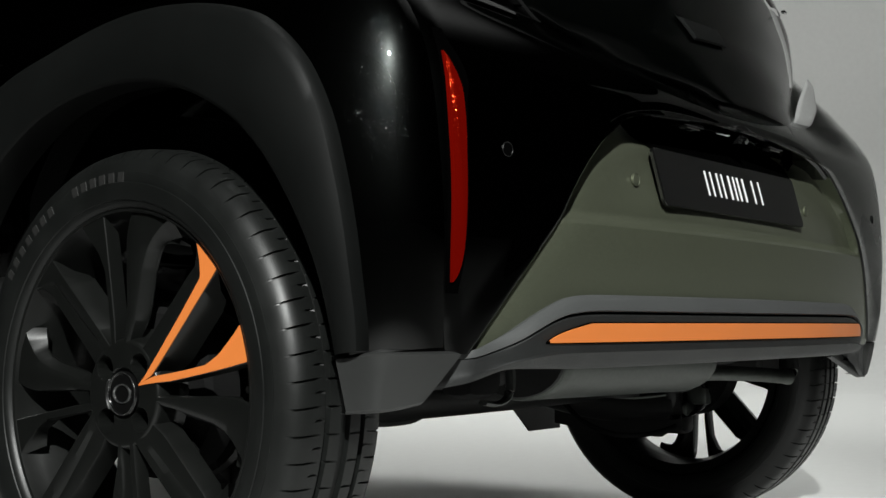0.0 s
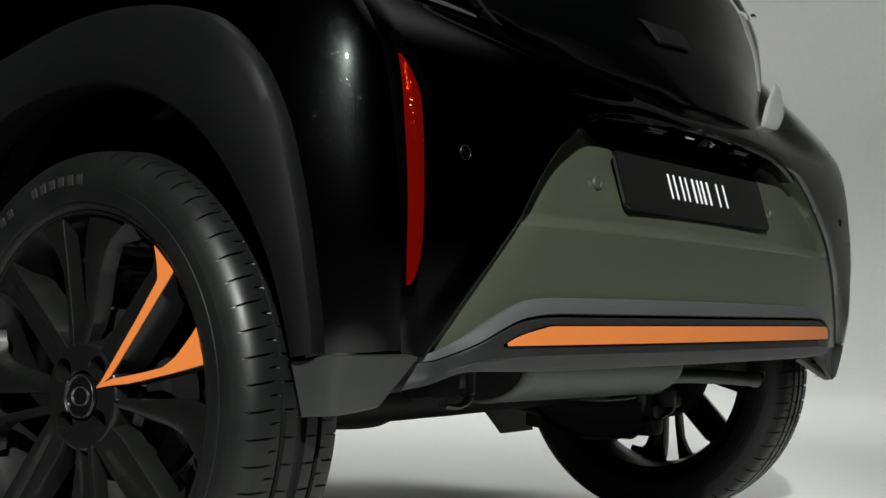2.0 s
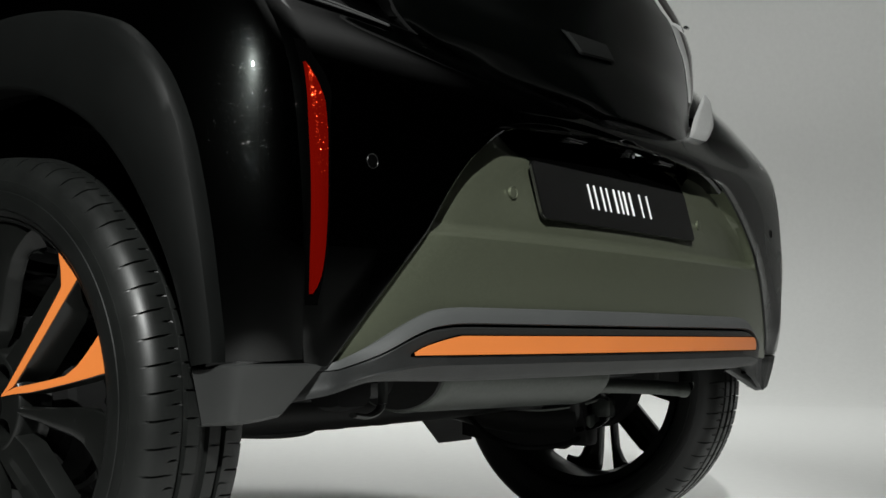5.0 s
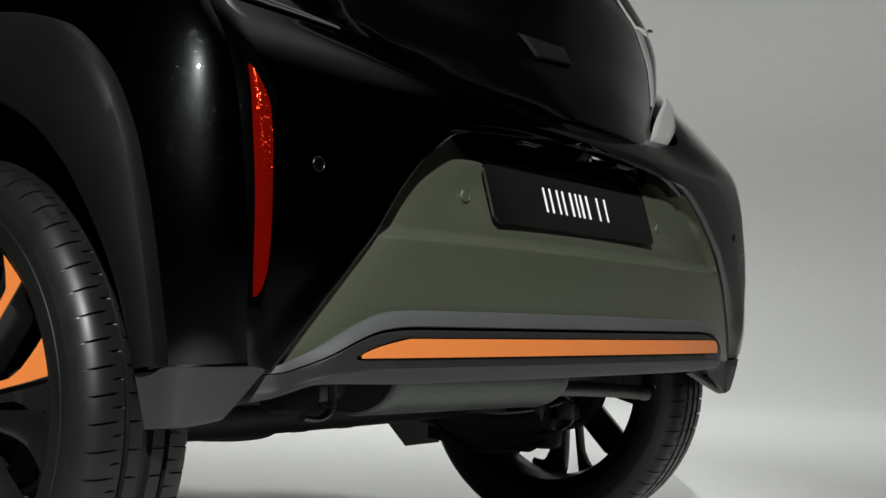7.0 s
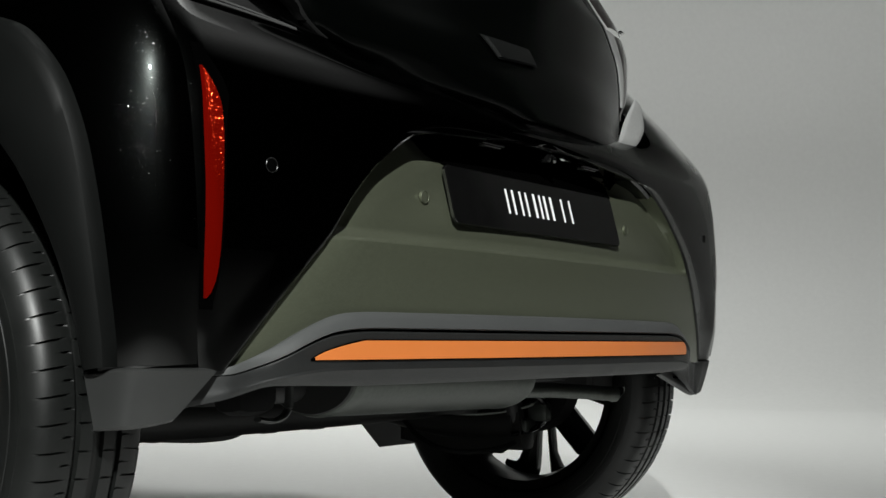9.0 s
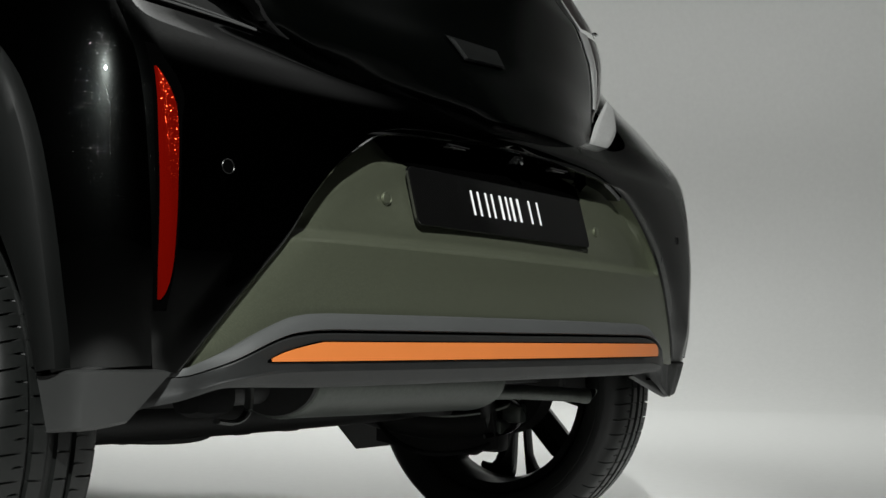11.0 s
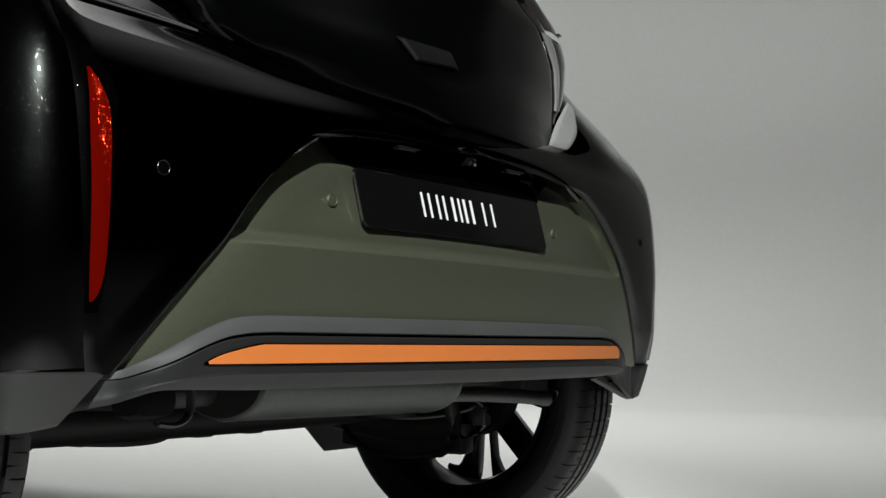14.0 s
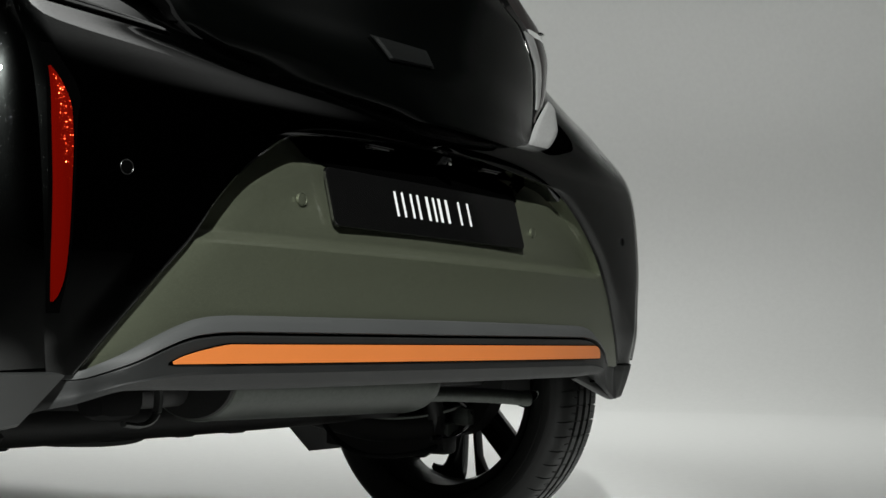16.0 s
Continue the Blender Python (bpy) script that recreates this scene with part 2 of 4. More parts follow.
def box(bm, c, s, bevel=0.0, turn=None):
    m = Matrix.Translation(c) @ (turn or Matrix()) @ Matrix.Diagonal((*s, 1))
    r = bmesh.ops.create_cube(bm, size=1.0, matrix=m)
    if bevel:
        es = list({e for v in r["verts"] for e in v.link_edges})
        bmesh.ops.bevel(bm, geom=es, offset=bevel, segments=2, affect="EDGES", profile=0.5)
    return bm


def tube(points, radius, sides=12, bm=None, caps=True, flat=1.0):
    """A round bar along a smooth line through the points."""
    bm = bm or bmesh.new()
    pts = smooth_line([Vector(p) for p in points], 6)
    rings = []
    up = Vector((0, 0, 1))
    for i, p in enumerate(pts):
        d = (pts[min(i + 1, len(pts) - 1)] - pts[max(i - 1, 0)]).normalized()
        s = d.cross(up if abs(d.z) < 0.95 else Vector((1, 0, 0))).normalized()
        w = s.cross(d).normalized()
        r = radius(i / (len(pts) - 1)) if callable(radius) else radius
        rings.append([bm.verts.new(p + r * (math.cos(a) * s + flat * math.sin(a) * w)) for a in (2 * math.pi * k / sides for k in range(sides))])
    for a, b in zip(rings, rings[1:]):
        for k in range(sides):
            bm.faces.new((a[k], a[(k + 1) % sides], b[(k + 1) % sides], b[k]))
    if caps:
        bm.faces.new(rings[0][::-1])
        bm.faces.new(rings[-1])
    return bm


def smooth_line(pts, steps):
    """Catmull-Rom through the points."""
    if len(pts) < 3:
        return pts
    out = []
    for i in range(len(pts) - 1):
        p0, p1, p2, p3 = pts[max(i - 1, 0)], pts[i], pts[i + 1], pts[min(i + 2, len(pts) - 1)]
        for k in range(steps):
            t = k / steps
            out.append(0.5 * ((2 * p1) + (p2 - p0) * t + (2 * p0 - 5 * p1 + 4 * p2 - p3) * t * t + (3 * p1 - p0 - 3 * p2 + p3) * t ** 3))
    return out + [pts[-1]]


def curve(table):
    """A smooth function through (x, value) pairs (monotone cubic)."""
    xs, ys = [a for a, _ in table], [b for _, b in table]
    ds = [(ys[i + 1] - ys[i]) / (xs[i + 1] - xs[i]) for i in range(len(xs) - 1)]
    ms = [ds[0]] + [0 if a * b <= 0 else 2 * a * b / (a + b) for a, b in zip(ds, ds[1:])] + [ds[-1]]

    def f(x):
        if x <= xs[0]:
            return ys[0]
        if x >= xs[-1]:
            return ys[-1]
        i = max(k for k in range(len(xs) - 1) if xs[k] <= x)
        h = xs[i + 1] - xs[i]
        t = (x - xs[i]) / h
        return ((2 * t ** 3 - 3 * t * t + 1) * ys[i] + (t ** 3 - 2 * t * t + t) * h * ms[i]
                + (3 * t * t - 2 * t ** 3) * ys[i + 1] + (t ** 3 - t * t) * h * ms[i + 1])
    return f


def ease(a, b, x):
    t = min(1, max(0, (x - a) / (b - a)))
    return t * t * (3 - 2 * t)


def lathe(profile, segments, bm=None):
    """Turn a line of (across, radius) round the x axis."""
    n = len(profile) - 1

    def fn(u, v):
        x, r = profile[round(v * n)]
        a = 2 * math.pi * u
        return (x, r * math.cos(a), r * math.sin(a))
    return grid(fn, segments, n, True, bm)


# ---- studio ----
def build_studio():
    # one sweep: the floor runs out and turns up into the wall all round the far side
    prof = [(6.8, -0.004), (7.2, 0.0)]
    for k in range(1, 13):
        a = math.pi / 2 * k / 12
        prof.append((7.2 + 1.8 * math.sin(a), 1.8 * (1 - math.cos(a))))
    prof += [(9.0, 3.2), (9.0, 5.6)]
    n = len(prof) - 1

    def fn(u, v):
        r, z = prof[round(v * n)]
        a = radians(-23 + 127 * u)
        return (-1.2 + max(r, 0.001) * math.cos(a), -0.6 + max(r, 0.001) * math.sin(a), z)
    tagged(part("backdrop", grid(fn, 110, n), STUDIO), "light grey painted studio sweep behind the car", "backdrop", kind="structure")


build_studio()
bm = bmesh.new()
box(bm, (1.0, 0.0, -0.05), (24.0, 24.0, 0.1))
tagged(part("floor", bm, STUDIO, smooth=False), "pale grey smooth painted studio floor", "floor", kind="structure")
bm = bmesh.new()
box(bm, (-9.0, 0.0, 3.0), (0.2, 24.0, 6.2))
tagged(part("wall_west", bm, DARK_WALL, smooth=False), "black drape closing the studio", "wall", kind="structure")
bm = bmesh.new()
box(bm, (1.0, -10.0, 3.0), (24.0, 0.2, 6.2))
tagged(part("wall_south", bm, DARK_WALL, smooth=False), "black drape behind the camera", "wall", kind="structure")
bm = bmesh.new()
box(bm, (1.0, 12.0, 3.0), (24.0, 0.2, 6.2))
tagged(part("wall_north", bm, DARK_WALL, smooth=False), "black drape beyond the sweep", "wall", kind="structure")
bm = bmesh.new()
box(bm, (13.0, 0.0, 3.0), (0.2, 24.0, 6.2))
tagged(part("wall_east", bm, DARK_WALL, smooth=False), "black drape beyond the sweep", "wall", kind="structure")
bm = bmesh.new()
box(bm, (1.0, 0.0, 6.2), (24.0, 24.0, 0.2))
tagged(part("ceiling", bm, DARK_WALL, smooth=False), "black studio ceiling", "ceiling", kind="structure")

# ---- the car ----
car = tagged(empty("car"), "black and olive green hatchback with orange accents on pale floor", "car")

# body rows: height -> centre line, corner half width, corner depth, flank half width
CENTRE = curve([(0.30, -0.470), (0.36, -0.488), (0.45, -0.500), (0.548, -0.510), (0.65, -0.498), (0.73, -0.486), (0.77, -0.462), (0.82, -0.405), (0.88, -0.365), (0.95, -0.33), (1.10, -0.270), (1.40, -0.15)])
CORNER_X = curve([(0.30, 0.702), (0.36, 0.715), (0.45, 0.731), (0.55, 0.741), (0.66, 0.746), (0.73, 0.749), (0.77, 0.751), (0.80, 0.751), (0.83, 0.748), (0.87, 0.739), (0.92, 0.71), (1.0, 0.67), (1.4, 0.52)])
CORNER_Y = curve([(0.30, -0.415), (0.36, -0.432), (0.45, -0.446), (0.55, -0.454), (0.66, -0.448), (0.73, -0.438), (0.77, -0.425), (0.80, -0.408), (0.83, -0.386), (0.87, -0.355), (0.92, -0.315), (1.0, -0.26), (1.4, 0.0)])


def FLANK_X(z):
    return 0.877 - 0.95 * (z - 0.60) ** 2 if z > 0.60 else 0.877 - 0.30 * (z - 0.60) ** 2


# edge of the green panel
GREEN_X = curve([(0.365, 0.704), (0.384, 0.689), (0.422, 0.660), (0.463, 0.626), (0.505, 0.590), (0.546, 0.553), (0.595, 0.514), (0.649, 0.456), (0.671, 0.424), (0.70, 0.372), (0.72, 0.305)])


ROUND = 0.008
# the near haunch rolls over lower down than the far one
NEAR_HAUNCH = 0.012


def rear_y(x, z, raised=0.070):
    k = min(1.0, abs(x) / CORNER_X(z))
    # the haunches stand higher than the middle of the tail
    c = CENTRE(z - raised * ease(0.45, 0.88, k) * ease(0.74, 0.80, z))
    return c + (CORNER_Y(z) - c) * k ** 2.4 + ROUND * max(0.0, (k - 0.972) / 0.028) ** 1.6


def edge_y(z):
    return CORNER_Y(z) + ROUND


def flank_x(y, z):
    """Half width of the side at y (from the corner forward)."""
    yk, xk, xf = edge_y(z), CORNER_X(z), FLANK_X(z)
    y1 = -0.12
    if y >= y1:
        return xf
    t = min(1.0, (y1 - y) / (y1 - yk))
    return xk + (xf - xk) * (1 - t ** 1.95) ** (1 / 1.95)


# the shell sits a little off the plate's centre
MID = 0.018


def settle(p):
    """The right-hand corner stands a little further out than the left one."""
    cx = CORNER_X(p.z)
    w = ease(min(GREEN_X(min(p.z, 0.70)), cx - 0.035), cx, p.x) * (1 - ease(0.74, 0.84, p.z))
    low = w * ease(0.53, 0.42, p.z)
    return Vector((p.x + 0.022 * w + 0.016 * low, p.y - 0.006 * w - 0.002 * low, p.z))


def sym(name, make, material, parent, label="", depth=0.0):
    """The same panel on both sides: make(side) gives the bmesh."""
    obs = []
    for side in (-1, 1):
        bm = make(side)
        if side > 0:
            for vert in bm.verts:
                vert.co = settle(vert.co)
        bmesh.ops.translate(bm, verts=bm.verts, vec=(MID, 0, 0))
        ob = part(name, bm, material, parent, label)
        if depth:
            thick(ob, depth, 0.0)
        obs.append(ob)
    return obs


def recess(z):
    return 0.021 * min(1.0, max(0.0, (z - 0.547) / 0.015)) + 0.016 * ease(0.60, 0.71, z)


# quarter panel: rear cheek, corner and shoulder in one sheet
def cheek(side):
    def fn(u, v):
        z = 0.380 + (0.735 - 0.380) * v
        x0, x1 = GREEN_X(z) if z < 0.70 else GREEN_X(0.70) * (1 - ease(0.70, 0.735, z)), CORNER_X(z)
        x0 -= 0.004
        x = x0 + (x1 - x0) * u
        # the inner edge rolls in by the thickness of the skin
        return (side * x, rear_y(x, z) - 0.0035 + 0.003 * (1 - ease(0.0, 0.006, x - x0)) + 0.0035 * ease(0.0, 0.06, x - x0), z)
    return grid(fn, 50, 60)


sym("rear_cheek", cheek, BLACK_PAINT, car, "gloss black metallic paint")


def shoulder(side):
    def fn(u, v):
        z = 0.735 + (1.40 - 0.735) * v ** 1.3
        x = CORNER_X(z) * u
        return (side * x, rear_y(x, z, NEAR_HAUNCH if side < 0 else 0.070), z)
    return grid(fn, 48, 70)


sym("shoulder", shoulder, BLACK_PAINT, car, "gloss black metallic paint")

# wheel arch outline round the axle: angle from straight back, in degrees -> radius
ARCH_IN = curve([(-5, 0.340), (8.6, 0.347), (14, 0.352), (27, 0.3685), (39.5, 0.3835), (48.5, 0.395), (58, 0.402), (76, 0.4035), (100, 0.406), (112, 0.408), (127, 0.403), (185, 0.39)])
ARCH_OUT = curve([(-5, 0.370), (8.6, 0.383), (11, 0.388), (20, 0.407), (28, 0.4305), (35.5, 0.4565), (43, 0.4855), (47, 0.499), (51.5, 0.5115), (58, 0.521), (62, 0.5235), (68, 0.519), (74, 0.514), (95, 0.501), (107, 0.494), (121, 0.503), (185, 0.49)])
HUB_Z = 0.3277


def on_side(side, y, z, out=0.0):
    yk = edge_y(z)
    return (side * (flank_x(max(y, yk), z) + out), y, z)


def side_panel(side):
    def fn(u, v):
        a = radians(8 + 175 * u)
        c, s = -math.cos(a), math.sin(a)
        r0 = ARCH_OUT(math.degrees(a)) - 0.02
        # out to the corner line behind, the shoulder line above and the door ahead
        r1 = 9.0
        if c < 0:
            lo, hi = 0.0, 2.0
            for _ in range(30):
                mid = (lo + hi) / 2
                lo, hi = (mid, hi) if mid * c > edge_y(HUB_Z + mid * s) else (lo, mid)
            r1 = lo
        if s > 0.01:
            r1 = min(r1, (1.05 - HUB_Z) / s)
        if c > 0.01:
            r1 = min(r1, 0.95 / c)
        r = r0 + (r1 - r0) * v
        return on_side(side, r * c, HUB_Z + r * s)
    return grid(fn, 90, 40)


sym("side_panel", side_panel, BLACK_PAINT, car, "gloss black metallic paint")


def arch_trim(side):
    prof = [(0.0, -0.055), (0.0, -0.004), (0.02, 0.0015), (0.16, 0.0075), (0.34, 0.0135), (0.60, 0.0180), (0.84, 0.0195), (0.945, 0.0185), (0.975, 0.0150), (1.0, 0.006), (1.0, -0.006)]
    n = len(prof) - 1

    def fn(u, v):
        deg = 8.6 + 176 * u
        a = radians(deg)
        w, out = prof[round(v * n)]
        r = ARCH_IN(deg) + (ARCH_OUT(deg) - ARCH_IN(deg)) * w
        return on_side(side, -r * math.cos(a), HUB_Z + r * math.sin(a), out)
    return grid(fn, 96, n)


for ob in sym("wheel_arch_trim", arch_trim, ARCH_PLASTIC, car, "matt dark grey plastic"):
    bev = ob.modifiers.new("edge", "BEVEL")
    bev.width, bev.segments, bev.angle_limit = 0.003, 2, radians(35)


# ---- rear bumper ----
bumper = empty("bumper", car)


def roof(x, z):
    # the hollow runs in under the lip above the plate
    return 0.024 * ease(0.668, 0.722, z) * (1 - ease(0.30, 0.365, abs(x)))


def green_panel(u, v):
    z = 0.374 + (0.716 - 0.374) * v
    k = 2 * u - 1
    x = k * (GREEN_X(z) + 0.006)
    inside = GREEN_X(z) - abs(x)
    # the hollow round the plate is walled on each side
    broad = 0.022 + 0.085 * ease(0.555, 0.68, z)
    wall = 0.82 * ease(0.0, 0.006, inside) + 0.18 * min(1.0, max(0.0, inside - 0.004) / broad)
    hollow = 0.007 * ease(0.565, 0.62, z) * (1 - ease(0.62, 0.92, abs(k) + 0.25 * ease(0.6, 0.71, z)))
    # the near end turns round towards the flank
    turn = 0.008 * max(0.0, 1 - max(0.0, inside) / 0.085) ** 2 if x < 0 else 0.0
    return (x + MID, rear_y(x, z) + turn + recess(z) * wall + hollow + roof(x, z) + 0.004 * (1 - ease(-0.006, 0.0, inside)), z)


part("bumper_cover", grid(green_panel, 190, 90), GREEN_PAINT, bumper, "olive green metallic paint")


# the cheeks return inwards to the hollow with a black edge
def cheek_return(side):
    def fn(u, v):
        z = 0.551 + (0.716 - 0.551) * u
        x = GREEN_X(z)
        deep = recess(z) * v ** 1.3
        return (side * (x + 0.0015 - 0.0065 * v), rear_y(x, z) + 0.0015 + 0.82 * deep - 0.0005 * v, z)
    return grid(fn, 40, 6)


sym("cheek_return", cheek_return, BLACK_PAINT, bumper, "gloss black inner edge")


def overhang(u, v):
    # the lip over the plate: rolls from the tail face in over the recess
    k = 2 * u - 1
    x = 0.40 * k
    z0 = 0.728 - 0.042 * abs(k) ** 5
    y0 = rear_y(x, z0)
    prof = ((0.012, 0.0), (0.004, -0.0012), (0.0, -0.0002), (-0.003, 0.005), (0.001, 0.040), (0.003, 0.055))
    dz, dy = prof[round(v * 5)]
    return (x, y0 + dy, z0 + dz)


part("plate_overhang", grid(overhang, 60, 5), BLACK_PAINT, bumper, "gloss black lip above the plate")


def trim_top(x):
    a = abs(x)
    return TRIM_TOP(a)


TRIM_TOP = curve([(0.0, 0.4535), (0.44, 0.4525), (0.485, 0.4510), (0.512, 0.4475), (0.54, 0.4385), (0.57, 0.4255), (0.61, 0.4055), (0.648, 0.3900), (0.672, 0.3815), (0.70, 0.3775), (0.735, 0.3745)])
TRIM_LOW = curve([(0.0, 0.357), (0.45, 0.357), (0.60, 0.360), (0.65, 0.350), (0.742, 0.322)])
TRIM_K = curve([(0.0, 1.0), (0.50, 0.92), (0.54, 0.76), (0.573, 0.67), (0.61, 0.60), (0.65, 0.48), (0.68, 0.28), (0.742, 0.2)])
TRIM_END = 0.722


def trim_y(x, z, out):
    a = min(abs(x), CORNER_X(z))
    # the left-hand end runs in behind the corner piece
    return rear_y(a, max(z, 0.36)) - out * (1 - 0.85 * ease(0.575, 0.665, abs(x))) + 0.030 * ease(0.662, 0.700, -x)


def band(table, nu=140, x0=-TRIM_END, x1=TRIM_END):
    """A moulding along the bumper: table(x) gives (height, proud) down its section."""
    n = len(table(0.0)) - 1

    def fn(u, v):
        x = x0 + (x1 - x0) * u
        z, out = table(x)[round(v * n)]
        return (x, trim_y(x, z, out), z)
    return grid(fn, nu, n)


def grey_section(x):
    t, k = trim_top(x), TRIM_K(abs(x))
    return [(t, -0.004), (t + 0.001, 0.003), (t - 0.001, 0.007), (t - 0.010 * k, 0.013), (t - 0.021 * k, 0.017), (t - 0.0225 * k, 0.014), (t - 0.023 * k, 0.004)]


def gap_section(x):
    t, k = trim_top(x), TRIM_K(abs(x))
    return [(t - 0.021 * k, 0.006), (t - 0.029 * k, 0.006)]


def dark_section(x):
    t, k, b = trim_top(x), TRIM_K(abs(x)), TRIM_LOW(abs(x)) - 0.022 * ease(0.60, 0.68, x)
    h = t - 0.0265 * k
    return [(h, 0.002), (h, 0.013), (h - 0.002, 0.0155), (b + 0.66 * (h - b), 0.0165), (b + 0.36 * (h - b), 0.0165), (b + 0.30 * (h - b), 0.019),
            (b + 0.12 * (h - b), 0.012), (b + 0.002, 0.007), (b, 0.003), (b, -0.05)]


part("upper_trim", band(grey_section), TRIM_GREY, bumper, "grey satin plastic moulding")
part("trim_gap", band(gap_section), GAP_SHADE, bumper)
part("diffuser", band(dark_section), PLASTIC, bumper, "dark grey grained plastic skirt")


def orange_strip(u, v):
    x = -0.556 + 1.112 * u
    a = abs(x)
    h = 0.0245 * min(1.0, max(0.02, (0.556 - a) / (0.085 if x < 0 else 0.026))) ** (0.55 if x < 0 else 0.3)
    z = 0.3915 + h * min(1, max(0, (v - 0.15) / 0.7))
    out = 0.0195 if 0.1 < v < 0.9 else 0.014
    return (x, trim_y(x, z, out), z)


part("accent_strip", grid(orange_strip, 140, 8), ORANGE, bumper, "satin orange accent strip")


def strip_seam(u, v):
    x = -0.561 + 1.122 * u
    a = abs(x)
    h = 0.0275 * min(1.0, max(0.02, (0.561 - a) / (0.085 if x < 0 else 0.026))) ** (0.55 if x < 0 else 0.3)
    z = 0.390 + h * v
    return (x, trim_y(x, z, 0.0172), z)


part("strip_seam", grid(strip_seam, 140, 3), GAP_SHADE, bumper)


# lower rear end of the arch trim, in front of each corner
FLAP_TOP = smooth_line([Vector(p) for p in ((0.814, -0.342, 0.3785), (0.802, -0.389, 0.3835), (0.784, -0.412, 0.3835), (0.747, -0.433, 0.3835), (0.698, -0.4425, 0.3835))], 8)
FLAP_LOW = smooth_line([Vector(p) for p in ((0.806, -0.353, 0.311), (0.794, -0.384, 0.313), (0.780, -0.394, 0.314), (0.762, -0.405, 0.317), (0.746, -0.415, 0.321))], 8)
FLAP_TOP_RIGHT = smooth_line([Vector(p) for p in ((0.835, -0.370, 0.3785), (0.815, -0.422, 0.3790), (0.776, -0.430, 0.3790), (0.731, -0.430, 0.3790), (0.570, -0.424, 0.3790))], 8)
FLAP_LOW_RIGHT = smooth_line([Vector(p) for p in ((0.800, -0.372, 0.310), (0.770, -0.418, 0.307), (0.745, -0.424, 0.307), (0.712, -0.424, 0.308), (0.575, -0.419, 0.350))], 8)


def corner_flap(side):
    n = len(FLAP_TOP) - 1

    def along(line, u):
        i = min(int(u * n), n - 1)
        return line[i].lerp(line[i + 1], u * n - i)

    def fn(u, v):
        # a narrow ledge on top, then one smooth face down to a turned-in edge
        rows = (0.0, 0.0, 0.02, 0.05, 0.25, 0.5, 0.75, 0.93, 0.98, 1.0, 1.0)
        inset = (0.022, 0.007, 0.0025, 0.0, 0.0, 0.0, 0.0, 0.0, 0.003, 0.008, 0.030)
        i = round(v * 10)
        deep = inset[i] if side < 0 else min(inset[i], 0.010)
        p = along(FLAP_TOP if side < 0 else FLAP_TOP_RIGHT, u).lerp(along(FLAP_LOW if side < 0 else FLAP_LOW_RIGHT, u), rows[i])
        bulge = 0.0015 * math.sin(math.pi * rows[i])
        return (side * (p.x - 0.55 * (deep - bulge)), p.y + 0.83 * (deep - bulge), p.z)
    return grid(fn, 40, 10)


for sd in (-1, 1):
    bm = corner_flap(sd)
    if sd < 0:
        bmesh.ops.translate(bm, verts=bm.verts, vec=(MID, 0, 0))
    part("corner_flap", bm, FLAP_PLASTIC, bumper, "matt grey plastic corner piece")
bm = bmesh.new()
box(bm, (0.636, -0.4265, 0.3445), (0.022, 0.006, 0.004), 0.001)
part("drain_slot", bm, GAP_SHADE, bumper)


REFLECT_OUT = curve([(0.46, 0.0050), (0.50, 0.0052), (0.54, 0.0064), (0.606, 0.0092), (0.67, 0.0112), (0.71, 0.0135), (0.765, 0.015)])
REFLECT_IN = curve([(0.463, 0.0058), (0.468, 0.0098), (0.476, 0.0136), (0.488, 0.0175), (0.51, 0.0215), (0.55, 0.0258), (0.61, 0.0318), (0.66, 0.0366), (0.690, 0.0372), (0.708, 0.0325), (0.722, 0.0255), (0.731, 0.0195), (0.738, 0.0146)])


POCKET_IN = curve([(0.455, 0.014), (0.50, 0.024), (0.61, 0.036), (0.68, 0.044), (0.705, 0.050), (0.725, 0.045), (0.745, 0.034), (0.764, 0.024)])


def reflector(side, grow=0.0, proud=0.003, top=0.737, low=0.464, inner=None):
    def fn(u, v):
        z = low - grow + (top - low + 2 * grow) * v
        zz = min(top, max(low, z))
        a, b = REFLECT_OUT(zz) - grow, inner(zz) if inner else REFLECT_IN(zz) + grow
        x = CORNER_X(z) - a - (b - a) * u
        edge = 1 if 0.08 < u < 0.92 else 0.0
        return (side * x, rear_y(x, z) - proud * edge - 0.001, z)
    return grid(fn, 12, 40)


for nm, bm, mat, words in (("rear_reflector", reflector(-1), RED_LENS, "deep red crescent reflector"),
                           ("reflector_pocket", reflector(-1, 0.004, -0.0005, 0.762, 0.455, POCKET_IN), GAP_SHADE, "")):
    bmesh.ops.translate(bm, verts=bm.verts, vec=(MID, 0, 0))
    part(nm, bm, mat, bumper, words)


